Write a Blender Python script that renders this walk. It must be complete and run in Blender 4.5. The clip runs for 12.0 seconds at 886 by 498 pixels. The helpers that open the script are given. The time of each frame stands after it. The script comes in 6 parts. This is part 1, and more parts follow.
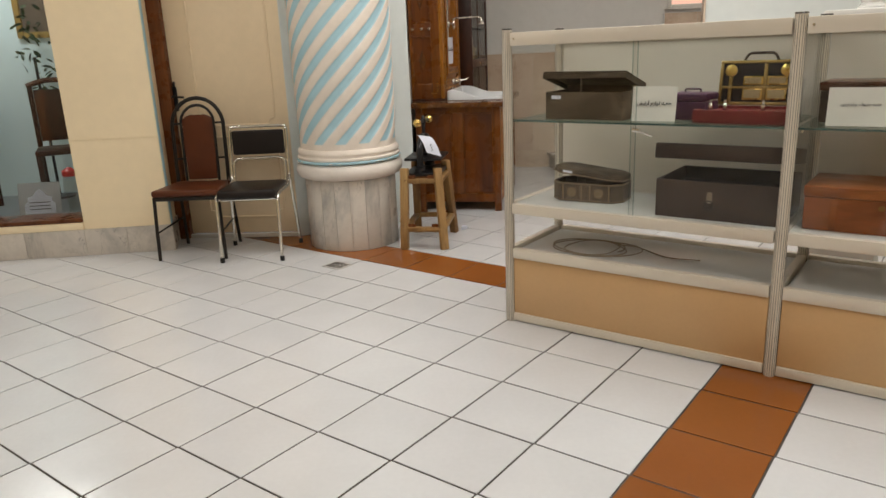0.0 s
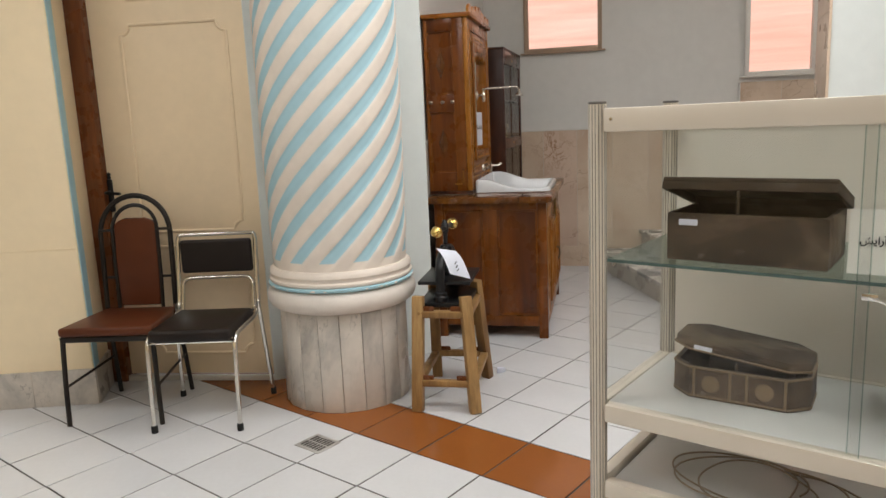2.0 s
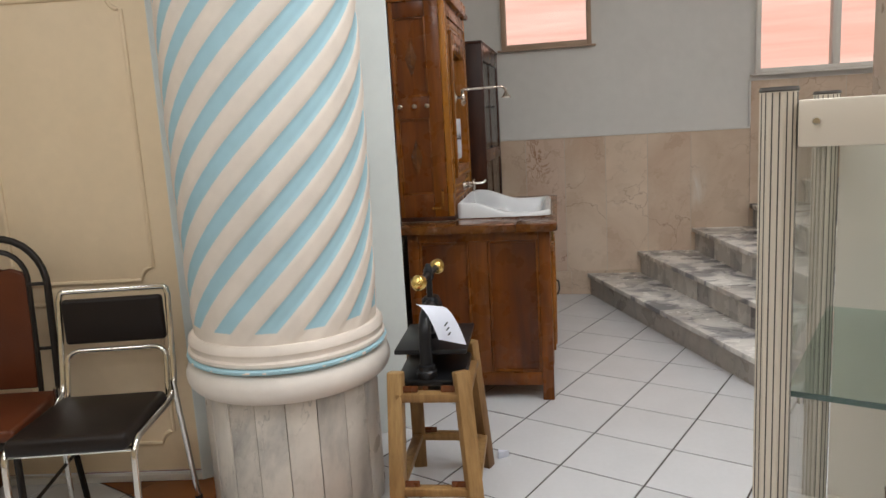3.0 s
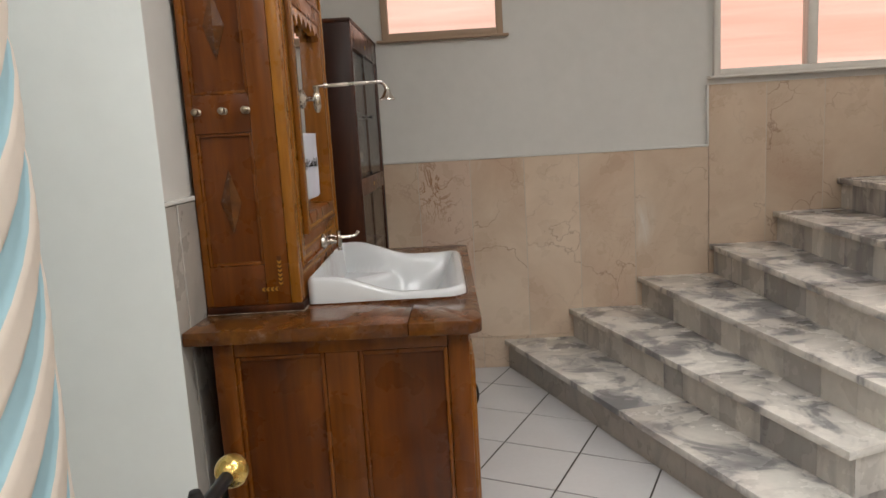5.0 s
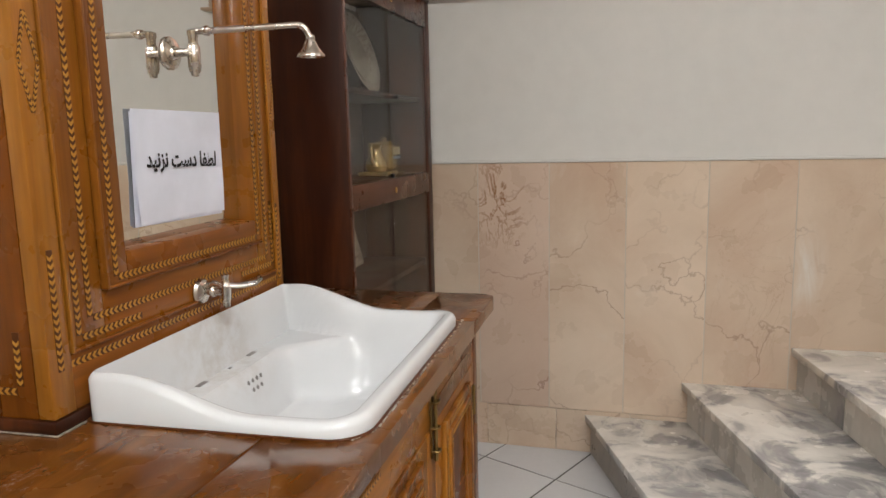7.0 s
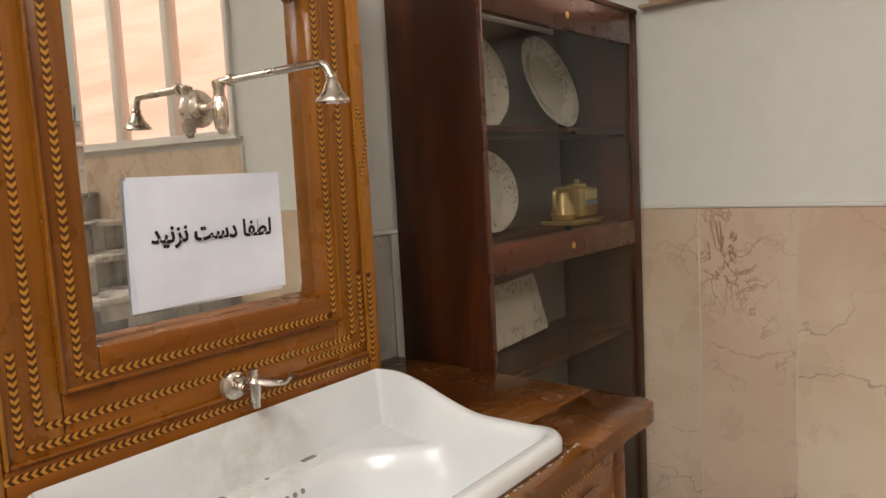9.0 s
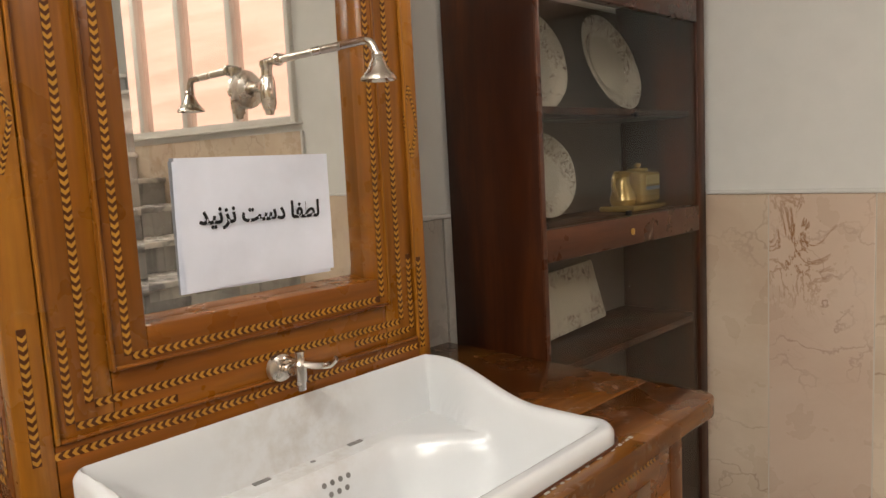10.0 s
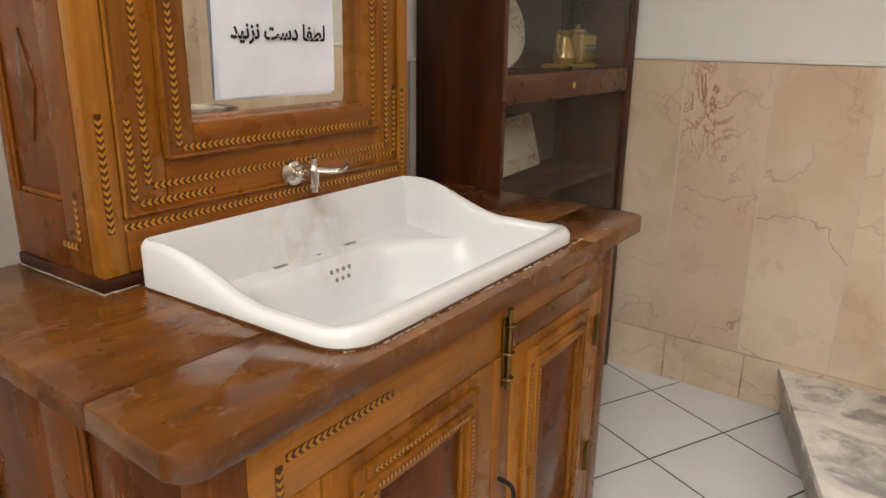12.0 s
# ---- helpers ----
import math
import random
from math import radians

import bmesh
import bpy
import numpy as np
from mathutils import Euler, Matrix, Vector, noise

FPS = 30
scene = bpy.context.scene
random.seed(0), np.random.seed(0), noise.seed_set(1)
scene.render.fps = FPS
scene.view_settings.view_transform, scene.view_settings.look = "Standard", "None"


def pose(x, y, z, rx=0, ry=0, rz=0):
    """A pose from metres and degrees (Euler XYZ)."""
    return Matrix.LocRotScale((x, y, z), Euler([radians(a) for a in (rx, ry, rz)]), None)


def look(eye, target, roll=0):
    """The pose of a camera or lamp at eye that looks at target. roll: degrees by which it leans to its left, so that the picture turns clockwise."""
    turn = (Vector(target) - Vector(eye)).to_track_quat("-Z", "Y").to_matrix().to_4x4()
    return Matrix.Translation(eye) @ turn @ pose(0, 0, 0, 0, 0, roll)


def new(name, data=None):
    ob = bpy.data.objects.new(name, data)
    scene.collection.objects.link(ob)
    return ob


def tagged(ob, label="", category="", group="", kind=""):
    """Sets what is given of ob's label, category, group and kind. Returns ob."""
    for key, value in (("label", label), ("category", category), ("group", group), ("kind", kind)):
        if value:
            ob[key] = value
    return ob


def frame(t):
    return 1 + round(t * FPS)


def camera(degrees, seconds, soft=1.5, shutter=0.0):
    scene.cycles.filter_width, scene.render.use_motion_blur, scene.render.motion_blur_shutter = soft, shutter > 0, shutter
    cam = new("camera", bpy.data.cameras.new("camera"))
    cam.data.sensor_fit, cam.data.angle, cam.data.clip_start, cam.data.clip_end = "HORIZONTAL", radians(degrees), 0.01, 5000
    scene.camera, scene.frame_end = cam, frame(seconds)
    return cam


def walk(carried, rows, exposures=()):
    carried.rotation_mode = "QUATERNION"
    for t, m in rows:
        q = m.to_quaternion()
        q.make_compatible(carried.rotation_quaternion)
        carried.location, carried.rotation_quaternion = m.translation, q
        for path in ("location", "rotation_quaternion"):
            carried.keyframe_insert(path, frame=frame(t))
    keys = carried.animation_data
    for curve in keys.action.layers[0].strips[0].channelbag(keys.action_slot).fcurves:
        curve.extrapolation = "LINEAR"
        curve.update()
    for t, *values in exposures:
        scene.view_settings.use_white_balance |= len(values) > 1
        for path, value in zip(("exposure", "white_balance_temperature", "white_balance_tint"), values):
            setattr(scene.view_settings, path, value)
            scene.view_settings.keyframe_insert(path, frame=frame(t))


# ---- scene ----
cam = camera(63.8, 12.0)
EXPOSURES = [(0.0, -0.12, 6900, 10), (1.0, -0.05, 6750, 10), (2.2, 0.0, 6550, 10), (3.5, -0.10, 6350, 10), (6.0, 0.25, 6800, 10), (7.2, 0.58, 6550, 10), (9.0, 0.60, 7050, 10), (12.0, 0.68, 7150, 10)]
PATH = [
    (0, (0.171, 0.386, 1.287), (-0.275, 2.259, 0.744), -2.4),
    (0.5, (0.11, 0.675, 1.294), (-0.206, 2.584, 0.789), -2.4),
    (1, (0.05, 1.016, 1.298), (-0.318, 2.928, 0.844), -2.8),
    (1.5, (-0.038, 1.397, 1.317), (-0.491, 3.304, 0.919), -2.7),
    (2, (-0.202, 1.801, 1.327), (-0.701, 3.705, 0.973), -2.5),
    (2.5, (-0.35, 2.232, 1.325), (-0.849, 4.139, 0.985), -2.9),
    (3, (-0.515, 2.666, 1.332), (-0.896, 4.6, 0.995), -3.3),
    (3.5, (-0.628, 3.1, 1.339), (-0.827, 5.061, 0.999), -3.7),
    (3.7, (-0.658, 3.265, 1.344), (-0.796, 5.233, 1.01), -3.9),
    (5.5, (-0.609, 4.471, 1.324), (-0.685, 6.445, 1.013), -3.3),
    (6, (-0.498, 4.797, 1.302), (-0.649, 6.765, 0.975), -2.9),
    (6.5, (-0.396, 5.069, 1.304), (-0.743, 7.012, 0.98), -2.3),
    (7, (-0.273, 5.279, 1.309), (-0.802, 7.183, 0.999), -1.3),
    (7.2, (-0.241, 5.353, 1.31), (-0.844, 7.236, 1.012), -1.0),
    (8.8, (-0.095, 5.824, 1.348), (-1.324, 7.388, 1.139), -2.7),
    (9, (-0.072, 5.847, 1.351), (-1.353, 7.368, 1.144), -3.1),
    (9.5, (-0.056, 5.878, 1.347), (-1.423, 7.322, 1.133), -3.5),
    (10, (-0.077, 5.886, 1.339), (-1.485, 7.287, 1.107), -3.1),
    (10.5, (-0.096, 5.829, 1.338), (-1.493, 7.233, 1.064), -2.0),
    (11, (-0.108, 5.708, 1.316), (-1.443, 7.15, 0.947), -1.1),
    (11.5, (-0.121, 5.622, 1.288), (-1.36, 7.117, 0.808), -0.3),
    (12, (-0.051, 5.584, 1.279), (-1.2, 7.115, 0.699), 0.8),
]
walk(cam, [(t, look(eye, target, roll)) for t, eye, target, roll in PATH], exposures=EXPOSURES)

# ---- world and light ----
world = bpy.data.worlds.new("world")
scene.world = world
world.use_nodes = True
wn = world.node_tree
sky = wn.nodes.new("ShaderNodeTexSky")
sky.sky_type, sky.sun_disc = "NISHITA", False
sky.sun_elevation, sky.sun_rotation = radians(40), radians(0)
wn.links.new(sky.outputs[0], wn.nodes["Background"].inputs[0])
wn.nodes["Background"].inputs[1].default_value = 0.1

HALL_CEILING, TILE, TILE_TURN = 3.3, 0.336, -24.4
TILE_U, TILE_V = -0.064, -0.130


# unseen ceiling lamps, added; places and powers tuned for brightness
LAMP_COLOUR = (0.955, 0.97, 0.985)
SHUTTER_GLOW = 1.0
ADDED_LAMPS = [(-1.2, 0.6, 1.2, 0.6, 6), (-1.2, 3.2, 1.2, 0.6, 24), (1.6, 0.6, 1.2, 0.6, 44), (1.6, 3.4, 1.2, 0.6, 38), (-3.4, 2.2, 1.2, 0.6, 20), (0.2, 4.9, 1.2, 0.6, 36), (2.4, 7.1, 1.2, 0.6, 12)]


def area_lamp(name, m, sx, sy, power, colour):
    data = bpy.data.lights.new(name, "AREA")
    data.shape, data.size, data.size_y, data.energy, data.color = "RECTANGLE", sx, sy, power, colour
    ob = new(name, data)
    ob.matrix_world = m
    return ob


# ---- materials ----
def rgb(c):
    return (*c, 1.0)


class Mat:
    """Builds one node material step by step."""

    def __init__(self, name, colour=(0.8, 0.8, 0.8), rough=0.5, metal=0.0, spec=0.5, coat=0.0):
        self.m = bpy.data.materials.new(name)
        self.m.use_nodes = True
        self.t = self.m.node_tree
        self.b = self.t.nodes["Principled BSDF"]
        self.b.inputs["Base Color"].default_value = rgb(colour)
        self.b.inputs["Roughness"].default_value = rough
        self.b.inputs["Metallic"].default_value = metal
        self.b.inputs["Specular IOR Level"].default_value = spec
        self.b.inputs["Coat Weight"].default_value = coat
        self.b.inputs["Coat Roughness"].default_value = 0.12
        self.colour = None
        self.base = colour

    def n(self, kind, **props):
        node = self.t.nodes.new(kind)
        for key, value in props.items():
            if key == "noise_type":
                node.noise_type = value
            elif key == "operation":
                node.operation = value
            elif key == "blend":
                node.blend_type = value
            elif key == "bands":
                node.bands_direction = value
            elif key == "feature":
                node.feature = value
        return node

    def link(self, a, b):
        self.t.links.new(a, b)

    def coords(self, scale=(1, 1, 1), turn=(0, 0, 0), spread=False):
        c = self.n("ShaderNodeTexCoord")
        mp = self.n("ShaderNodeMapping")
        mp.inputs["Scale"].default_value = scale
        mp.inputs["Rotation"].default_value = [radians(a) for a in turn]
        self.link(c.outputs["Object"], mp.inputs["Vector"])
        if spread:
            info = self.n("ShaderNodeObjectInfo")
            mul = self.n("ShaderNodeMath", operation="MULTIPLY")
            mul.inputs[1].default_value = 37.0
            self.link(info.outputs["Random"], mul.inputs[0])
            self.link(mul.outputs[0], mp.inputs["Location"])
        return mp.outputs["Vector"]

    def noise(self, scale, detail=4.0, rough=0.55, vec=None, distort=0.0):
        x = self.n("ShaderNodeTexNoise")
        x.inputs["Scale"].default_value = scale
        x.inputs["Detail"].default_value = detail
        x.inputs["Roughness"].default_value = rough
        x.inputs["Distortion"].default_value = distort
        if vec is None:
            vec = self.coords()
        self.link(vec, x.inputs["Vector"])
        return x.outputs[0]

    def cracks(self, scale, vec, width):
        """Thin branching lines, bent a little."""
        bend = self.n("ShaderNodeTexNoise")
        bend.inputs["Scale"].default_value, bend.inputs["Detail"].default_value = scale * 2.2, 6.0
        add = self.n("ShaderNodeVectorMath", operation="MULTIPLY_ADD")
        add.inputs[1].default_value = (0.45, 0.45, 0.45)
        cell = self.n("ShaderNodeTexVoronoi")
        cell.feature = "DISTANCE_TO_EDGE"
        cell.inputs["Scale"].default_value = scale
        self.link(vec, bend.inputs["Vector"])
        self.link(bend.outputs["Color"], add.inputs[0])
        self.link(vec, add.inputs[2])
        self.link(add.outputs["Vector"], cell.inputs["Vector"])
        return self.ramp(cell.outputs["Distance"], [(width * 0.4, 1.0), (width * 2.2, 0.0)])

    def spot(self, place, size):
        """Distance from a place, 1 at the given sizes."""
        geo = self.n("ShaderNodeTexCoord")
        shift = self.n("ShaderNodeMapping")
        shift.vector_type = "TEXTURE"
        shift.inputs["Location"].default_value, shift.inputs["Scale"].default_value = place, size
        span = self.n("ShaderNodeVectorMath", operation="LENGTH")
        self.link(geo.outputs["Object"], shift.inputs["Vector"])
        self.link(shift.outputs["Vector"], span.inputs[0])
        return span.outputs["Value"]

    def ramp(self, fac, stops):
        r = self.n("ShaderNodeValToRGB")
        el = r.color_ramp.elements
        while len(el) < len(stops):
            el.new(0.5)
        for e, (p, c) in zip(el, stops):
            e.position, e.color = p, (rgb(c) if isinstance(c, tuple) else (c, c, c, 1))
        self.link(fac, r.inputs[0])
        return r.outputs[0]

    def mix(self, fac, a, b, blend="MIX"):
        x = self.n("ShaderNodeMix")
        x.data_type, x.blend_type = "RGBA", blend
        for value, socket in ((fac, x.inputs[0]), (a, x.inputs[6]), (b, x.inputs[7])):
            if isinstance(value, (int, float)):
                socket.default_value = value
            elif isinstance(value, tuple):
                socket.default_value = rgb(value)
            else:
                self.link(value, socket)
        return x.outputs[2]

    def paint(self, out):
        self.colour = out
        self.link(out, self.b.inputs["Base Color"])
        return self

    def mottled(self, scale, amount, vec=None, detail=5.0):
        """Multiplies the colour by a soft noise."""
        f = self.ramp(self.noise(scale, detail, vec=vec), [(0.3, 1 - amount), (0.7, 1.0)])
        return self.paint(self.mix(1.0, self.colour if self.colour is not None else self.base, f, "MULTIPLY"))

    def vary(self, amount):
        """Lets each object differ a little in brightness."""
        info = self.n("ShaderNodeObjectInfo")
        f = self.ramp(info.outputs["Random"], [(0.0, 1 - amount), (1.0, 1.0)])
        return self.paint(self.mix(1.0, self.colour if self.colour is not None else self.base, f, "MULTIPLY"))

    def bump(self, fac, strength, distance=0.002):
        x = self.n("ShaderNodeBump")
        x.inputs["Strength"].default_value = strength
        x.inputs["Distance"].default_value = distance
        self.link(fac, x.inputs["Height"])
        self.link(x.outputs[0], self.b.inputs["Normal"])
        return self

    def roughen(self, scale, lo, hi, vec=None):
        f = self.ramp(self.noise(scale, 4, vec=vec), [(0.3, lo), (0.7, hi)])
        self.link(f, self.b.inputs["Roughness"])
        return self


def plaster(name, colour, grime=0.08):
    m = Mat(name, colour, 0.62, spec=0.3)
    m.mottled(1.3, grime).mottled(14.0, grime * 0.5)
    return m.bump(m.noise(60, 3), 0.15, 0.002).m


def ceramic(name, colour, vary=0.05, rough=(0.1, 0.24)):
    m = Mat(name, colour, 0.12, spec=0.5)
    m.mottled(3.0, 0.05).mottled(45.0, 0.03).vary(vary)
    m.roughen(5.0, *rough)
    return m.bump(m.noise(9, 2), 0.06, 0.002).m


def warm_marble(name, turn=(0, 0, 0), rust=0.0):
    """Beige to pinkish limestone with rusty veins."""
    m = Mat(name, rough=0.3, spec=0.45)
    v = m.coords(turn=turn, spread=True)
    cloud = m.noise(1.7, 6, 0.6, v, 0.6)
    c = m.ramp(cloud, [(0.28, (0.56, 0.40, 0.29)), (0.5, (0.655, 0.512, 0.385)), (0.74, (0.76, 0.62, 0.485))])
    vein = m.noise(2.6, 8, 0.62, v, 1.6)
    line = m.ramp(vein, [(0.492, 0.0), (0.5, 0.6), (0.508, 0.0)])
    where = m.ramp(m.noise(1.1, 2, 0.5, v), [(0.50, 0.0), (0.70, 0.5)])
    both = m.mix(1.0, line, where, "MULTIPLY")
    c = m.mix(both, c, (0.33, 0.19, 0.11))
    c = m.mix(m.mix(1.0, m.cracks(2.3 + 1.2 * rust, v, 0.006 + 0.006 * rust), m.ramp(m.noise(2.0, 3, 0.5, v), [(0.42, 0.0), (0.60, 0.6 + 0.4 * rust)]), "MULTIPLY"), c, (0.30, 0.18, 0.12))
    pale = m.ramp(m.noise(5.0, 7, 0.65, v, 2.0), [(0.6, 0.0), (0.78, 0.35)])
    c = m.mix(pale, c, (0.72, 0.64, 0.55))
    # pale patch painted in for the window's reflection on the dado
    window_sheen = m.ramp(m.spot((0.335, 0, 0.80), (0.075, 1000, 0.20)), [(0.15, 0.75), (1.0, 0.0)])
    sheen_streaks = m.ramp(m.noise(9.0, 6, 0.6, m.coords(scale=(1.6, 1, 0.5)), 0.8), [(0.42, 0.0), (0.62, 1.0)])
    c = m.mix(m.mix(1.0, window_sheen, sheen_streaks, "MULTIPLY"), c, (0.80, 0.77, 0.72))
    if rust:
        c = m.mix(0.35, c, (0.62, 0.42, 0.34))
        patch = m.ramp(m.spot((-0.83, 0, 1.05), (0.15, 1000, 0.24)), [(0.2, 1.0), (1.0, 0.0)])
        blot = m.ramp(m.noise(8.5, 7, 0.66, m.coords(scale=(1.1, 1, 0.75)), 1.1), [(0.475, 0.0), (0.492, 0.95), (0.506, 0.95), (0.530, 0.0)])
        c = m.mix(m.mix(1.0, patch, blot, "MULTIPLY"), c, (0.27, 0.105, 0.022))
    m.paint(c).vary(0.16)
    m.roughen(6.0, 0.22, 0.42)
    return m.bump(m.noise(24, 3, vec=v), 0.05, 0.002).m


def grey_marble(name, stretch=(1, 1, 1), strips=False, vary=0.08):
    """White marble with smoky grey clouds; strips: cut from grey and white blocks by turns."""
    m = Mat(name, rough=0.25, spec=0.5)
    v = m.coords(scale=stretch, turn=(0, 0, 38), spread=True)
    cloud = m.noise(3.4, 6, 0.58, v, 1.3)
    c = m.ramp(cloud, [(0.32, (0.25, 0.245, 0.25)), (0.42, (0.40, 0.39, 0.385)), (0.48, (0.74, 0.71, 0.66)), (0.58, (0.90, 0.865, 0.80))])
    if strips:
        info = m.n("ShaderNodeObjectInfo")
        block = m.ramp(info.outputs["Random"], [(0.0, (0.25, 0.245, 0.25)), (0.34, (0.36, 0.35, 0.35)), (0.44, (0.66, 0.63, 0.585)), (1.0, (0.80, 0.765, 0.70))])
        c = m.mix(0.62, c, block)
    m.paint(c).mottled(30.0, 0.08).mottled(1.6, 0.10)
    m.vary(vary)
    m.roughen(7.0, 0.16, 0.36)
    return m.m


def dull_marble(name, colour, low, stretch):
    """Plain greyed marble with faint upright clouds."""
    m = Mat(name, colour, 0.32, spec=0.45)
    v = m.coords(scale=stretch, spread=True)
    m.paint(m.ramp(m.noise(3.6, 7, 0.62, v, 1.1), [(0.32, low), (0.52, colour), (0.70, tuple(min(0.9, c * 1.08) for c in colour))]))
    vein = m.cracks(4.5, v, 0.007)
    where = m.ramp(m.noise(2.4, 3, 0.5, v), [(0.46, 0.0), (0.60, 0.55)])
    m.paint(m.mix(m.mix(1.0, vein, where, "MULTIPLY"), m.colour, tuple(c * 0.5 for c in low))).mottled(26.0, 0.08).vary(0.16)
    m.roughen(7.0, 0.22, 0.42)
    return m.m


def varnished(name, dark, mid, light, grain=(1, 1, 0.08), rough=(0.2, 0.4), coat=0.25, vary=0.1, dust=0.0):
    """Varnished wood; the grain runs where its scale is small."""
    m = Mat(name, rough=0.3, spec=0.32, coat=coat * 0.6)
    v = m.coords(scale=grain, spread=True)
    broad = m.noise(5.0, 5, 0.6, v, 0.9)
    fine = m.noise(60.0, 4, 0.6, v, 0.3)
    c = m.ramp(broad, [(0.3, dark), (0.5, mid), (0.72, light)])
    f = m.ramp(fine, [(0.35, 0.72), (0.62, 1.0)])
    c = m.mix(1.0, c, f, "MULTIPLY")
    if dust:
        patch = m.ramp(m.noise(19.0, 10, 0.78, m.coords()), [(0.57, 0.0), (0.70, dust)])
        c = m.mix(patch, c, (0.42, 0.36, 0.30))
    cloud = m.ramp(m.noise(3.2, 5, 0.6, m.coords(scale=tuple(0.2 + 0.8 * g for g in grain), spread=True), 0.8), [(0.36, 0.62), (0.58, 1.0)])
    c = m.mix(m.mix(1.0, cloud, (0.9, 0.9, 0.9), "MULTIPLY"), (dark[0] * 1.1, dark[1] * 1.1, dark[2]), c)
    m.paint(c).mottled(2.2, 0.14)
    if vary:
        m.vary(vary)
    m.roughen(9.0, *rough)
    return m.bump(fine, 0.08, 0.001).m


def metal(name, colour, rough, grime=0.15):
    m = Mat(name, colour, rough, 1.0)
    m.mottled(25.0, grime)
    return m.roughen(18.0, rough * 0.7, min(1, rough * 1.5)).m


def soft(name, colour, rough=0.45, scale=90.0, bump=0.25):
    """Leatherette, paper, card."""
    m = Mat(name, colour, rough, spec=0.28)
    m.mottled(6.0, 0.18)
    return m.bump(m.noise(scale, 3), bump, 0.001).m


def clear_glass(name, tint=(0.93, 0.96, 0.95), gloss=0.05):
    mat = bpy.data.materials.new(name)
    mat.use_nodes = True
    t = mat.node_tree
    t.nodes.clear()
    out, mixer = t.nodes.new("ShaderNodeOutputMaterial"), t.nodes.new("ShaderNodeMixShader")
    tr, gl, lw = t.nodes.new("ShaderNodeBsdfTransparent"), t.nodes.new("ShaderNodeBsdfGlossy"), t.nodes.new("ShaderNodeLayerWeight")
    power, fr = t.nodes.new("ShaderNodeMath"), t.nodes.new("ShaderNodeMath")
    power.operation, fr.operation = "POWER", "MULTIPLY_ADD"
    lw.inputs["Blend"].default_value, power.inputs[1].default_value = 0.5, 5.0
    fr.inputs[1].default_value, fr.inputs[2].default_value = 0.6, 0.028
    t.links.new(lw.outputs["Facing"], power.inputs[0])
    t.links.new(power.outputs[0], fr.inputs[0])
    tr.inputs[0].default_value, gl.inputs["Roughness"].default_value = rgb(tint), gloss
    t.links.new(fr.outputs[0], mixer.inputs[0])
    t.links.new(tr.outputs[0], mixer.inputs[1])
    t.links.new(gl.outputs[0], mixer.inputs[2])
    t.links.new(mixer.outputs[0], out.inputs[0])
    return mat


def glowing(name, colour, strength):
    m = Mat(name, colour, 0.6)
    m.b.inputs["Emission Color"].default_value = rgb(colour)
    m.b.inputs["Emission Strength"].default_value = strength
    return m.m


M_LAMP = glowing("added_lamp_diffuser", (1.0, 0.95, 0.88), 2.5)
M_CREAM = plaster("cream_plaster", (0.89, 0.735, 0.50))
M_WHITE = plaster("white_plaster", (0.69, 0.672, 0.635))
M_COOL = plaster("cool_white_paint", (0.72, 0.755, 0.735))
M_CEIL = plaster("ceiling_plaster", (0.82, 0.80, 0.76))
M_TILE = ceramic("white_tile", (0.68, 0.68, 0.688))
M_RUST = ceramic("rust_tile", (0.31, 0.10, 0.022), 0.14)
M_GROUT = plaster("grout", (0.085, 0.074, 0.066), 0.2)
M_DADO = warm_marble("dado_marble", (0, 0, 0))
M_DADO_RUST = warm_marble("dado_marble_rusty", (0, 0, 0), 1.0)
M_SIDE = dull_marble("side_marble", (0.52, 0.485, 0.435), (0.41, 0.39, 0.36), (1, 1, 0.5))
M_SKIRT = warm_marble("skirting_marble", (0, 90, 0))
M_TREAD = grey_marble("tread_marble")
M_RISER = grey_marble("riser_marble", (1, 1, 0.25), True)
M_FIRST_RISER = dull_marble("first_riser_marble", (0.52, 0.475, 0.415), (0.38, 0.355, 0.325), (1, 1, 0.5))
M_PLINTH = dull_marble("plinth_marble", (0.66, 0.60, 0.53), (0.40, 0.375, 0.345), (1, 1, 0.4))
M_WOOD = varnished("walnut_varnish", (0.14, 0.040, 0.005), (0.40, 0.145, 0.016), (0.63, 0.275, 0.036), coat=0.15)
M_WOOD_X = varnished("walnut_varnish_level", (0.13, 0.034, 0.004), (0.36, 0.118, 0.012), (0.58, 0.235, 0.026), (1, 0.08, 1), coat=0.15)
M_TOP = varnished("worktop_varnish", (0.060, 0.016, 0.003), (0.160, 0.053, 0.009), (0.300, 0.118, 0.022), (1, 0.16, 1), (0.08, 0.38), 0.5, 0.0, 0.5)
M_PANEL = varnished("red_walnut_panel", (0.058, 0.013, 0.0015), (0.155, 0.040, 0.005), (0.29, 0.085, 0.012), coat=0.2)
M_STILE = varnished("dark_walnut_stile", (0.085, 0.021, 0.002), (0.225, 0.064, 0.007), (0.40, 0.135, 0.016), coat=0.2)
M_DARK = varnished("dark_mahogany", (0.010, 0.0022, 0.0008), (0.056, 0.0130, 0.0030), (0.19, 0.052, 0.012), (1, 1, 0.1), (0.32, 0.5), 0.05)
M_FRAME = varnished("brown_frame", (0.10, 0.028, 0.008), (0.16, 0.046, 0.012), (0.22, 0.07, 0.02))
M_RAW = varnished("raw_pine", (0.19, 0.09, 0.03), (0.42, 0.245, 0.095), (0.57, 0.37, 0.16), (1, 1, 0.12), (0.4, 0.6), 0.0)
M_GLASS = clear_glass("clear_glass", (0.975, 0.98, 0.975))
